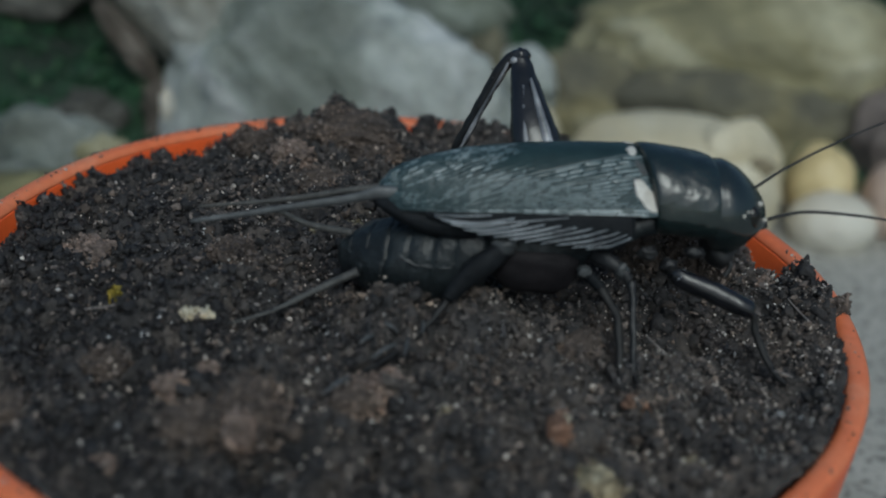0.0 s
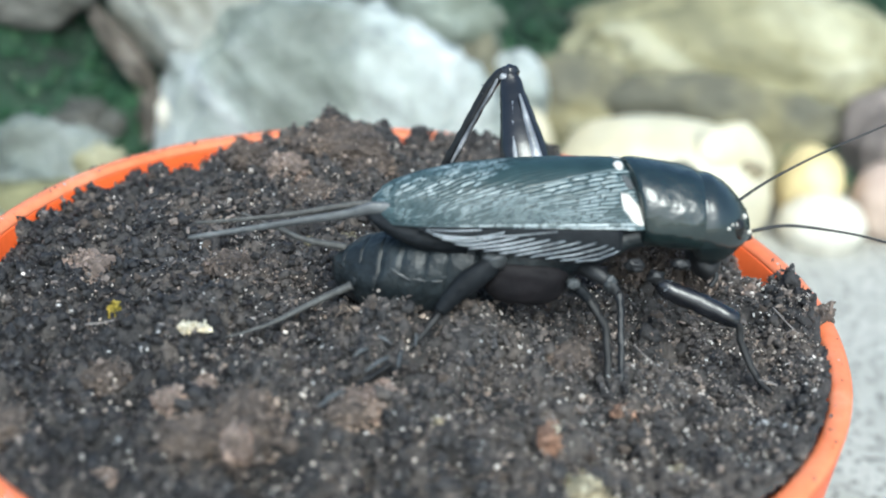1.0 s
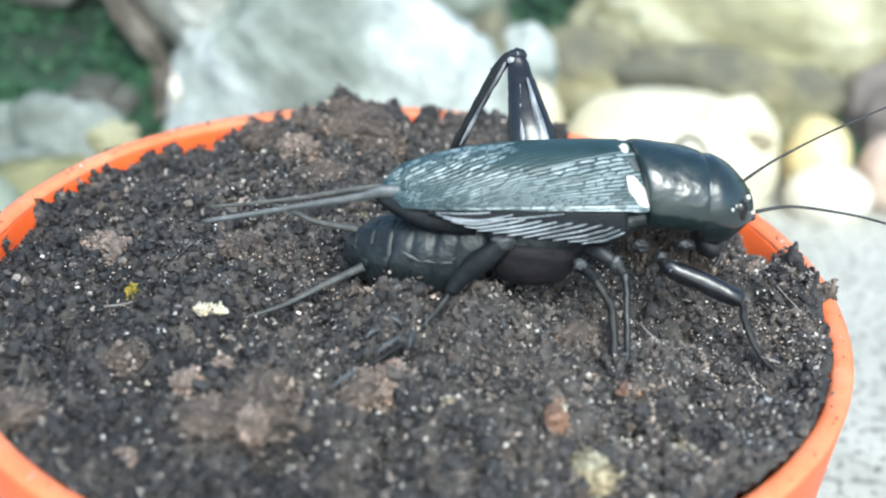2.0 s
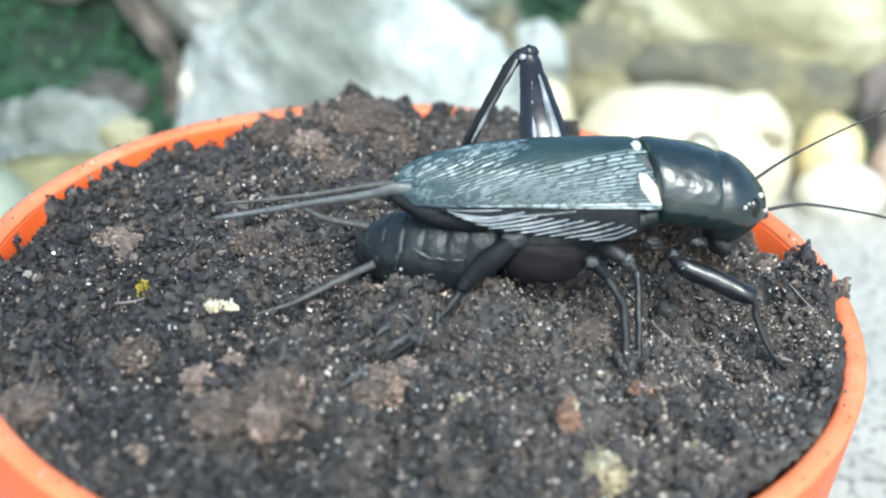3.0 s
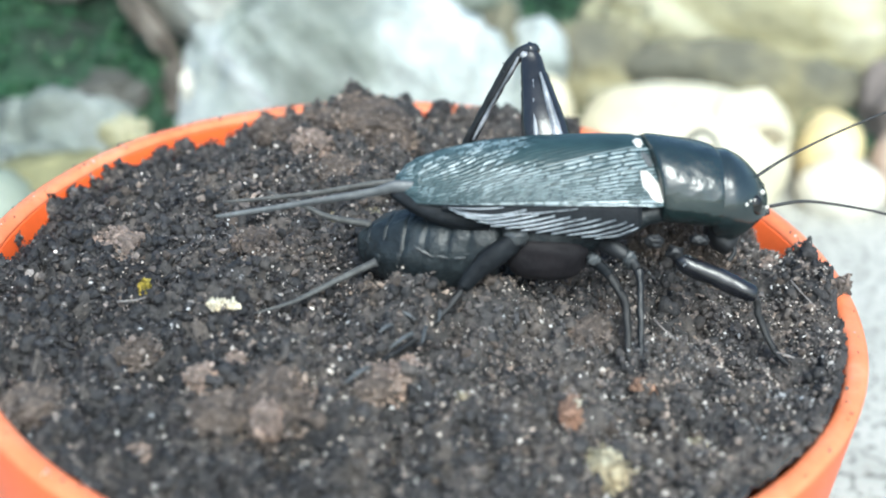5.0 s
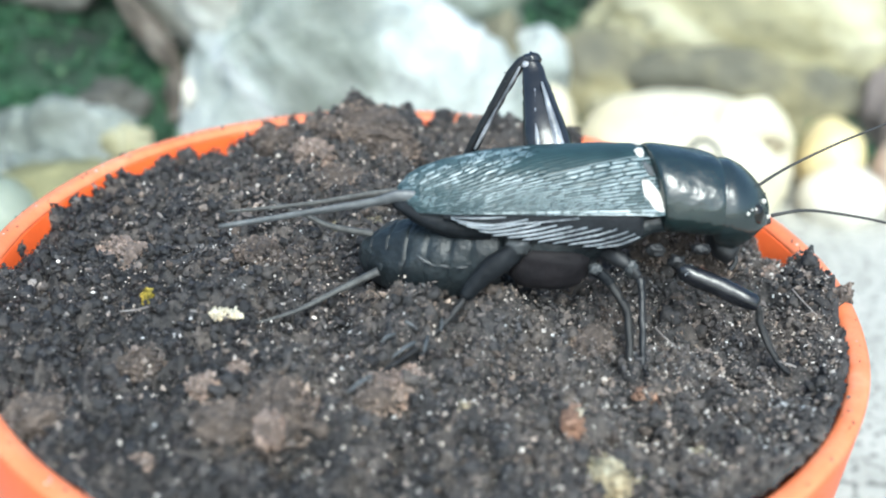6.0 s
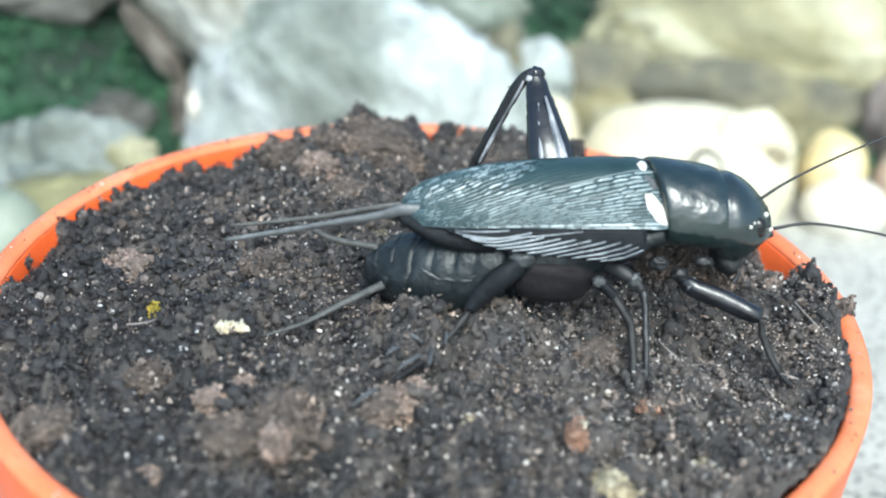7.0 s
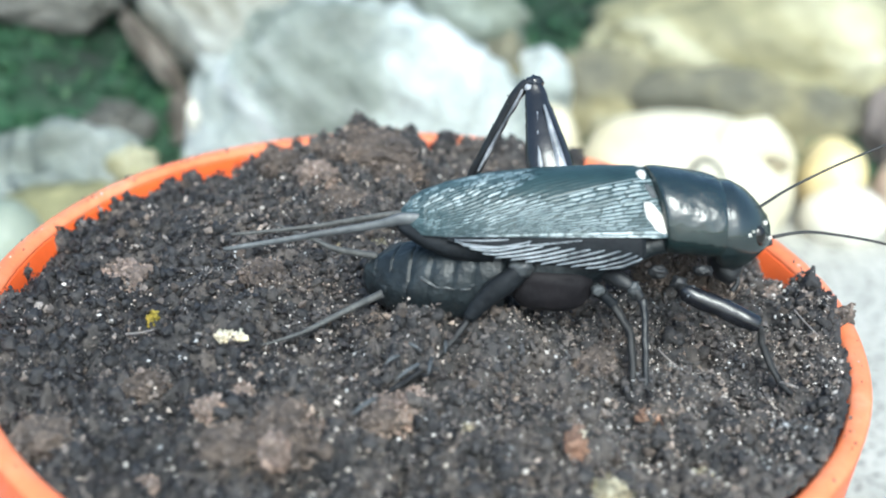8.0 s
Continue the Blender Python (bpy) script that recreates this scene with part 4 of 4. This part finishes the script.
    make_leg(cricket, "middle_femur", ([(0.6, -2.6, 5.2), (1.5, -3.5, 4.8), (2.1, -3.9, 4.3)], [0.6, 0.5, 0.4]),
             ([(2.1, -3.9, 4.3), (2.75, -4.6, 3.5), (3.17, -5.4, 3.0), (3.25, -6.8, 1.67), (3.3, -8.1, 0.0)], [0.36, 0.34, 0.34, 0.31, 0.3]),
             ([(3.3, -8.1, 0.0), (3.5, -9.0, -0.5)], [0.24, 0.15]), (WING_FILM, DUSTY), label="slender black middle leg under the body")
    make_leg(cricket, "fore_femur", ([(6.6, -2.6, 5.9), (7.2, -3.2, 5.5), (7.9, -3.6, 5.15), (10.4, -4.2, 4.35), (12.3, -4.8, 3.65), (13.0, -5.0, 3.35)], [0.4, 0.46, 0.76, 0.82, 0.76, 0.5]),
             ([(13.0, -5.0, 3.3), (13.25, -5.2, 2.4), (13.65, -5.8, 1.3), (14.5, -6.8, -0.2)], [0.34, 0.28, 0.3, 0.22]),
             ([(14.5, -6.8, -0.2), (14.9, -7.4, -0.5), (15.4, -8.0, -0.7)], [0.24, 0.2, 0.12]), (LEG, DUSTY), flat=0.9, label="short stout black front leg")
    part("thigh_ring", limb([(7.6, -3.45, 5.4), (7.74, -3.5, 5.3)], [0.56, 0.66], 12), GLINT_CHITIN, cricket, "pale ring at the front thigh's root")
    make_leg(cricket, "fore_femur", ([(7.6, 3.0, 6.6), (8.6, 4.4, 6.0), (10.4, 5.2, 4.6)], [0.5, 0.55, 0.4]),
             ([(10.4, 5.2, 4.6), (11.2, 5.8, 2.4), (11.8, 6.4, -0.4)], [0.32, 0.28, 0.22]),
             ([(11.8, 6.4, -0.4), (12.6, 7.0, -0.8)], [0.2, 0.12]), (LEG, DUSTY), label="short stout black front leg")
    for k, (at, size) in enumerate((((-5.0, -3.8, 7.3), (0.9, 0.45, 0.7)), ((3.25, -4.6, 6.0), (0.45, 0.3, 0.65)), ((0.9, -3.5, 5.4), (0.5, 0.35, 0.42)), ((6.9, -3.3, 6.0), (0.6, 0.4, 0.5)), ((5.2, -3.3, 6.9), (0.7, 0.4, 0.5)), ((8.6, -3.2, 7.0), (0.7, 0.4, 0.4)))):
        knuckle = lumpy(size, 4 + k, 3, 0.5, 1.5)
        bmesh.ops.translate(knuckle, vec=at, verts=knuckle.verts)
        part("joint", knuckle, JOINT if k in (0, 1, 2) else CHITIN_DULL, cricket)
    # feelers
    antennae = []
    for base, line in (((13.0, 1.1, 9.75), [(13.0, 1.1, 9.75), (13.8, 1.2, 10.45), (16.0, 1.55, 11.95), (20.2, 2.25, 14.05), (27.5, 3.2, 17.2)]),
                       ((14.1, -1.2, 8.9), [(14.1, -1.2, 8.9), (16.6, -1.4, 9.5), (20.2, -1.8, 9.3), (23.4, -2.2, 8.8), (28.0, -2.8, 7.6)])):
        p, r = smooth_line(line, [0.16, 0.13, 0.11, 0.1, 0.07], 8)
        antennae.append(part("antenna", tube(p, r, 6), CHITIN_DULL, cricket, "long thin black feeler", origin=base))
    return cricket, antennae


cricket, antennae = make_cricket()

# ---- clods and chips on the soil ----
CLODS = [
    ("soil_clod", (-0.6, -14.4), (2.7, 1.7, 1.2), CLOD_PALE, "pale brown crumbly clod on the soil", "soil clod"),
    ("soil_clod", (-2.4, -16.1), (1.8, 1.2, 1.0), CLOD, "pale brown crumbly clod on the soil", "soil clod"),
    ("soil_clod", (-4.8, -12.0), (0.95, 0.7, 0.6), CLOD_PALE, "small pale brown clod on the soil", "soil clod"),
    ("soil_clod", (-11.9, -13.7), (1.4, 1.1, 0.9), CLOD_PALE, "small pale brown clod on the soil", "soil clod"),
    ("soil_clod", (-13.8, -17.0), (1.1, 0.9, 0.8), CLOD_PALE, "small pale brown clod on the soil", "soil clod"),
    ("soil_clod", (-8.6, -18.7, 35.5), (3.7, 2.4, 1.9), CLOD, "large brown clod of soil", "soil clod"),
    ("soil_clod", (-8.5, -22.4, 37.0), (1.3, 1.0, 1.0), CLOD_PALE, "small pale brown clod on the soil", "soil clod"),
    ("soil_clod", (-23.5, 3.0), (2.3, 1.7, 1.2), CLOD_PALE, "pale brown crumbly clod on the soil", "soil clod"),
    ("soil_clod", (-12.7, 1.4), (2.2, 2.0, 1.4), CLOD, "pale brown crumbly clod on the soil", "soil clod"),
    ("soil_clod", (-10.1, 18.1), (1.9, 1.5, 1.4), CLOD_PALE, "pale brown crumbly clod on the soil", "soil clod"),
    ("soil_clod", (-5.9, 23.5), (4.4, 3.0, 2.0), CLOD, "large brown clod of soil", "soil clod"),
    ("soil_clod", (-14.1, 22.2), (2.0, 1.6, 1.4), CLOD, "pale brown crumbly clod on the soil", "soil clod"),
    ("soil_clod", (-19.4, -11.7), (2.0, 1.5, 1.1), CLOD, "brown clod of soil beside loose crumbs", "soil clod"),
    ("soil_clod", (-24.6, -18.5), (2.3, 2.0, 1.4), CLOD, "brown clod of soil beside loose crumbs", "soil clod"),
    ("soil_clod", (13.2, -7.5), (2.2, 1.2, 0.9), CLOD, "brown clod of soil beside loose crumbs", "soil clod"),
    ("perlite_chip", (-4.9, 8.4), (2.4, 1.1, 0.5), CHIP_CREAM, "pale yellowish perlite grit on the soil", "perlite"),
    ("soil_clod", (-7.4, 32.4, 35.3), (1.5, 1.2, 1.9), CLOD_DARK, "dark crumbly peat clod standing on the pot's rim", "soil clod"),
    ("soil_clod", (-8.9, 32.6, 34.6), (0.9, 0.8, 0.9), CLOD_DARK, "dark crumbly peat clod standing on the pot's rim", "soil clod"),
    ("soil_clod", (33.0, 1.8, 35.1), (1.0, 2.4, 0.8), CLOD, "brown crumbly clod spilling over the pot's rim", "soil clod"),
    ("soil_clod", (32.5, 4.4, 35.2), (0.8, 1.0, 0.8), CLOD_DARK, "dark crumbly clod spilling over the pot's rim", "soil clod"),
    ("soil_clod", (-31.5, 10.4, 33.5), (1.3, 1.1, 1.2), CLOD_DARK, "dark crumbly peat clod at the pot's rim", "soil clod"),
    ("soil_clod", (-27.4, 21.4, 33.5), (0.9, 0.8, 1.1), CLOD_DARK, "dark crumbly peat clod at the pot's rim", "soil clod"),
    ("soil_clod", (-22.6, 23.6, 33.5), (1.1, 0.9, 1.0), CLOD_DARK, "dark crumbly peat clod at the pot's rim", "soil clod"),
    ("soil_clod", (-15.8, 29.1, 33.5), (1.4, 1.1, 1.5), CLOD_DARK, "dark crumbly peat clod at the pot's rim", "soil clod"),
    ("soil_clod", (-11.5, 29.7, 33.5), (1.0, 0.9, 1.3), CLOD_DARK, "dark crumbly peat clod at the pot's rim", "soil clod"),
    ("soil_clod", (-16.7, 25.7, 33.5), (1.4, 1.2, 1.1), CLOD_DARK, "dark crumbly peat clod at the pot's rim", "soil clod"),
    ("soil_clod", (-24.1, 21.5, 33.5), (1.1, 0.9, 0.9), CLOD_DARK, "dark crumbly peat clod at the pot's rim", "soil clod"),
    ("soil_clod", (-33.2, 4.7, 33.5), (1.0, 0.9, 0.9), CLOD_DARK, "dark crumbly peat clod at the pot's rim", "soil clod"),
    ("soil_clod", (1.2, 32.6, 34.9), (1.3, 1.0, 1.1), CLOD_DARK, "dark crumbly peat clod at the pot's rim", "soil clod"),
    ("soil_clod", (6.0, 32.0, 34.9), (1.4, 1.0, 1.2), CLOD_DARK, "dark crumbly peat clod at the pot's rim", "soil clod"),
    ("soil_clod", (18.6, 5.0, 37.4), (1.9, 1.2, 2.3), CLOD, "grey-brown crumbly clod beneath the cricket", "soil clod"),
    ("soil_clod", (21.6, 5.2, 37.6), (1.8, 1.2, 2.4), CLOD, "grey-brown crumbly clod beneath the cricket", "soil clod"),
    ("soil_clod", (24.4, 4.6, 36.6), (1.5, 1.0, 1.7), CLOD, "grey-brown crumbly clod beneath the cricket", "soil clod"),
    ("soil_clod", (14.8, -2.0), (1.2, 0.9, 0.6), CLOD, "grey-brown crumbly clod beneath the cricket", "soil clod"),
    ("soil_clod", (6.2, 24.4), (2.0, 1.4, 1.2), CLOD_DARK, "dark crumbly peat clod behind the cricket", "soil clod"),
    ("soil_clod", (13.8, 30.0), (0.9, 0.7, 0.9), CLOD_DARK, "dark crumbly peat clod behind the cricket", "soil clod"),
    ("soil_clod", (29.1, 7.4), (1.6, 0.7, 0.5), CLOD_PALE, "pale brown crumbly clod near the rim", "soil clod"),
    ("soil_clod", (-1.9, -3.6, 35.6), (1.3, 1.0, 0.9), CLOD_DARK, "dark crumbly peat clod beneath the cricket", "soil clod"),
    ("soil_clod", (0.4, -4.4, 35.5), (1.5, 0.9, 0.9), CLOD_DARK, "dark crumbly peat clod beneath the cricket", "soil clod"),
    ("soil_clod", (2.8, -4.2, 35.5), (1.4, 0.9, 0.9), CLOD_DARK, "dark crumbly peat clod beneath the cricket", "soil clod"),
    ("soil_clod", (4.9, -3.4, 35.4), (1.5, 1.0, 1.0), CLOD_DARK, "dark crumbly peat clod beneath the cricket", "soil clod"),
    ("soil_clod", (-19.5, 27.6, 33.0), (1.2, 1.0, 1.3), CLOD_DARK, "dark crumbly peat clod at the pot's rim", "soil clod"),
    ("soil_clod", (-13.6, 30.6, 34.0), (1.0, 0.8, 1.2), CLOD_DARK, "dark crumbly peat clod at the pot's rim", "soil clod"),
    ("soil_clod", (-29.4, 15.6, 33.2), (0.8, 0.8, 1.0), CLOD_DARK, "dark crumbly peat clod at the pot's rim", "soil clod"),
    ("soil_clod", (-7.7, 14.6), (2.4, 1.9, 1.4), CLOD, "pale brown crumbly clod on the soil", "soil clod"),
    ("soil_clod", (-2.8, 20.6), (2.2, 1.8, 1.4), CLOD, "pale brown crumbly clod on the soil", "soil clod"),
    ("perlite_chip", (-13.7, -7.7), (1.15, 0.45, 0.38), CHIP_WHITE, "cream white perlite chip on the soil", "perlite"),
    ("perlite_chip", (13.7, -22.1), (1.9, 1.6, 1.1), CHIP_CREAM, "pale yellowish perlite lump on the soil", "perlite"),
    ("soil_clod", (-3.0, 32.3, 34.8), (1.2, 0.9, 1.1), CLOD_DARK, "dark crumbly peat clod at the pot's rim", "soil clod"),
    ("soil_clod", (9.6, 31.0, 34.9), (1.2, 0.9, 1.1), CLOD_DARK, "dark crumbly peat clod at the pot's rim", "soil clod"),
    ("soil_clod", (13.4, 29.6, 35.0), (1.3, 0.9, 1.3), CLOD_DARK, "dark crumbly peat clod at the pot's rim", "soil clod"),
    ("soil_clod", (-5.5, -17.9), (0.9, 0.7, 0.6), CLOD_PALE, "small pale brown clod on the soil", "soil clod"),
    ("soil_clod", (-16.8, -23.1), (0.9, 0.7, 0.6), CLOD_PALE, "small pale brown clod on the soil", "soil clod"),
    ("soil_clod", (-11.8, -20.8), (2.2, 1.8, 1.2), CLOD, "brown clod of soil beside a larger one", "soil clod"),
    ("perlite_chip", (11.8, -17.6, 36.3), (0.36, 0.28, 0.22), CHIP_WHITE, "white perlite chip on a piece of bark", "perlite"),
    ("perlite_chip", (20.0, -18.6), (0.6, 0.35, 0.25), CHIP_CREAM, "pale yellowish perlite chip on the soil", "perlite"),
    ("perlite_chip", (21.6, -18.8), (0.38, 0.26, 0.22), CHIP_WHITE, "small white perlite chip on the soil", "perlite"),
    ("perlite_chip", (3.9, -17.9), (0.3, 0.42, 0.25), CHIP_CREAM, "small pale perlite chip on the soil", "perlite"),
    ("seed_grain", (-19.9, -5.7), (0.45, 0.4, 0.5), CHIP_YELLOW, "yellow-green grain on the soil", "grain"),
    ("bark_chip", (11.2, -18.2), (0.7, 1.9, 0.6), CHIP_ORANGE, "orange-brown bark chip on the soil", "bark"),
    ("bark_chip", (16.8, -13.3), (0.9, 0.5, 0.4), CHIP_ORANGE, "orange-brown bark chip on the soil", "bark"),
]
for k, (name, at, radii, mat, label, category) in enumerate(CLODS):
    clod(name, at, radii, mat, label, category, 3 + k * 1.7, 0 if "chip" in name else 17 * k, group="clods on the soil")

# ---- root fibres on the soil ----
ROOT = mottled("pale root fibre", [(0.3, (0.16, 0.14, 0.13)), (0.7, (0.32, 0.29, 0.27))], 900, 0.6, None, 0.02, 2500)
for line in (
    [(29.9, 2.4, 35.5), (30.4, 0.9, 35.4), (30.9, -0.6, 35.4), (31.4, -1.4, 35.2)],
    [(27.0, -7.9, 35.2), (27.5, -8.6, 35.5), (28.2, -8.5, 35.2)],
    [(-21.5, -7.8, 36.0), (-20.1, -8.4, 36.6), (-19.3, -7.1, 36.2)],
    [(-15.2, 12.5, 36.5), (-13.7, 10.5, 36.8), (-12.5, 10.1, 36.3)],
    [(18.3, -4.2, 35.2), (18.8, -6.0, 35.5), (19.6, -6.3, 35.0)],
):
    fibre = part("root_fibre", limb(line, [0.07] * len(line), 6), ROOT)
    tagged(fibre, "thin pale root fibre lying on the soil", "root", "root fibres")

# ---- stones behind the pot ----


def stone(name, at, radii, mat, label, category, seed, turn=0.0, rough=0.1, square=1.0, group="stones behind the pot", lean=0.0, tilt=0.0):
    ob = part(name, lumpy(radii, seed, 5, rough, 1.0, square, 0.11 if name == "rock" else 0.0), mat)
    ob.matrix_basis = pose(*(c * MM for c in at), lean, tilt, turn)
    return tagged(ob, label, category, group)


stone("pebble", (34.7, 90, 5.0), (15.0, 9.5, 9.8), CREAM, "large smooth cream pebble on the slab", "pebble", 2, 0, 0.08, 0.76)
stone("pebble", (43.2, 88, 4.6), (8.6, 5.0, 12.4), CREAM, "rounded cream pebble beside a larger one", "pebble", 5, 20, 0.12)
stone("pebble", (57.3, 93, 5.5), (5.0, 5, 6.4), YELLOW, "honey yellow pebble among the stones", "pebble", 7, 0, 0.06)
stone("pebble", (58.3, 86, 2.9), (6.2, 4.5, 4.6), WHITE_STONE, "small flat white pebble on the slab", "pebble", 9, 0, 0.06)
stone("pebble", (68.0, 91, 4.6), (5.0, 5, 6.0), PINK_STONE, "pinkish pebble beside a yellow one", "pebble", 11, 0, 0.06)
stone("pebble", (15.5, 95, 5.8), (5.2, 5, 8.2), CREAM, "upright cream pebble behind the pot", "pebble", 13, 0, 0.06)
stone("pebble", (-54.5, 60, 4.8), (6.4, 5, 6.4), GREY_STONE, "pale grey-green pebble beside the pot", "pebble", 15, 0, 0.06)
stone("rock", (-12.0, 92, 5), (27.0, 12, 24), MARBLE, "white and grey quartz rock", "rock", 26, -8, 0.14, 0.85, tilt=20)
stone("rock", (14, 107, 11.5), (5.4, 5, 7), MARBLE, "small white quartz rock behind pebbles", "rock", 23, 0, 0.15)
stone("rock", (52, 123, 10), (31, 12, 15), OCHRE_ROCK, "big pale ochre boulder behind pebbles", "rock", 25, 0, 0.14, 0.88)
stone("rock", (23, 114, 4), (12, 6, 12), GREY_ROCK, "dull grey rock between pebbles and boulder", "rock", 33, 0, 0.2)
# added rock whose dark colour gives the boulder a shaded underside
stone("rock", (45, 112, 3.0), (24, 6, 11.5), GREY_ROCK, "low grey rock put in for the boulder's shaded underside", "rock", 35, 0, 0.25)
stone("rock", (79, 111, 4.5), (14, 9, 13), DARK_ROCK, "pinkish brown rock beside yellow pebbles", "rock", 27, 0, 0.15)
stone("rock", (-50, 77, 3.5), (13, 7, 8.0), BLUE_ROCK, "pale blue-white rock beside the pot", "rock", 29, 10, 0.55, tilt=12)
stone("pebble", (-33.4, 80, 15.6), (0.9, 1.2, 2.2), WHITE_STONE, "small bright white stone chip between rocks", "pebble", 41, 0, 0.2)
stone("rock", (-31.5, 96, 25.0), (10, 7, 20), BEIGE_ROCK, "warm grey rock leaning on the white quartz", "rock", 43, 0, 0.16, 0.9, tilt=-34)
stone("rock", (-41.0, 91, 20.0), (1.7, 2.0, 6.5), BROWN_ROCK, "brown streaked stone along the warm grey rock", "rock", 47, 10, 0.4, tilt=-34)
stone("rock", (-36.6, 90, 10.6), (1.9, 2.2, 3.4), BROWN_ROCK, "brown streaked stone between moss and quartz", "rock", 49, 80, 0.6)
stone("rock", (6, 107, 10), (8, 5, 12), GREY_ROCK, "dull grey-green rock behind the quartz", "rock", 45, 0, 0.25)
stone("rock", (-45, 66, 3.2), (14, 6, 8.2), OLIVE_ROCK, "ochre yellow rock beside the pot", "rock", 31, 10, 0.2)


stone("rock", (-4, 109, 24), (15, 6, 9), MOSSY_ROCK, "grey-green rock behind the white quartz", "rock", 51, 0, 0.3, tilt=15)
stone("rock", (-46, 88.5, 9.5), (4.8, 2.6, 3.4), EARTH_ROCK, "dark grey-brown stone half sunk in moss", "rock", 53, 0, 0.6, tilt=-25)
stone("rock", (-41.2, 76, 7.6), (4.0, 3.0, 4.4), OCHRE_ROCK, "ochre stone beside the blue-white rock", "rock", 61, 0, 0.4)
stone("rock", (-54.0, 78, 8.6), (4.6, 3.0, 5.0), BLUE_ROCK, "jagged blue-white stone beside the pot", "rock", 63, 0, 0.5, tilt=25)
stone("rock", (-47.0, 78, 8.0), (4.2, 3.0, 4.4), BLUE_ROCK, "jagged blue-white stone beside the pot", "rock", 65, 0, 0.5, tilt=-20)
stone("rock", (-60, 103, 23.0), (13, 6, 4.5), EARTH_ROCK, "dark grey stone above the moss", "rock", 55, 5, 0.3)
# no loose stone: a tan chip painting the shade of a dimple
stone("pebble", (46.6, 84.6, 11.2), (1.9, 0.8, 1.3), DIMPLE_TAN, "tan chip standing in for a dark dimple in the pebble", "pebble", 59, 0, 0.3)
stem = part("stem", limb([(34.2, 79.4, 10.5), (34.6, 79.3, 12.7), (35.7, 79.2, 13.8), (37.1, 79.2, 13.4), (38.3, 79.3, 12.2), (39.0, 79.5, 9.8)], [0.4, 0.45, 0.5, 0.5, 0.42, 0.4], 8), EARTH_ROCK)
tagged(stem, "thin brown dry stem arching against a cream pebble", "stem")


def make_moss():
    rng = np.random.default_rng(9)
    bank = thing("moss_bank", "dark green moss bank behind the rocks", "moss")
    bm = bmesh.new()
    rows = []
    for j in range(40):
        row = []
        for i in range(90):
            x = -170 + 4 * i
            front = 76 + 26 / (1 + math.exp(-(x + 25) / 5))
            y = front + 3.2 * j
            rise = 32 * (1 - math.exp(-3.2 * j / 45)) + 10 * bell(x, y, -60, 108, 22)
            row.append((x, y, -1 + rise + 7 * fbm(x, y, 20, 2.0, 4) * min(1.0, 3.2 * j / 12)))
        rows.append(row)
    part("bed", rings_mesh(rows, closed=False), MOSS, bank)
    spots, sizes = [], []
    while len(spots) < 30000:
        j, i = rng.integers(1, 30), rng.integers(20, 70)
        x, y, z = rows[j][i]
        spots.append((x + rng.uniform(-2, 2), y + rng.uniform(-1.6, 1.6), z + rng.uniform(-0.3, 0.8) + 1.6 * max(0.0, noise.noise((x / 5, y / 5, 3.0)))))
        sizes.append(0.22 + 0.42 * rng.random() ** 2)
    leaves = scatter("leaves", spots, sizes, MOSS_LEAF, rng, 0.7, 0.25)
    leaves.parent = bank
    tagged(leaves, kind="stuff")


make_moss()


# ---- what moves ----
def motions():
    for feeler, base, rows in zip(antennae, ((13.0, 1.1, 9.75), (14.1, -1.2, 8.9)),
                                  (((0, -0.5), (1, -1.0), (2, -1.0), (4.5, 0), (6, 1.6), (7.5, 1.0), (8, 1.2)),
                                   ((0, -4.5), (0.5, -3.5), (1, -0.8), (1.5, 0), (4.5, 0), (8, 0.3)))):
        walk(feeler, [(t, pose(*(c * MM for c in base), 0, turn, 0)) for t, turn in rows])


motions()
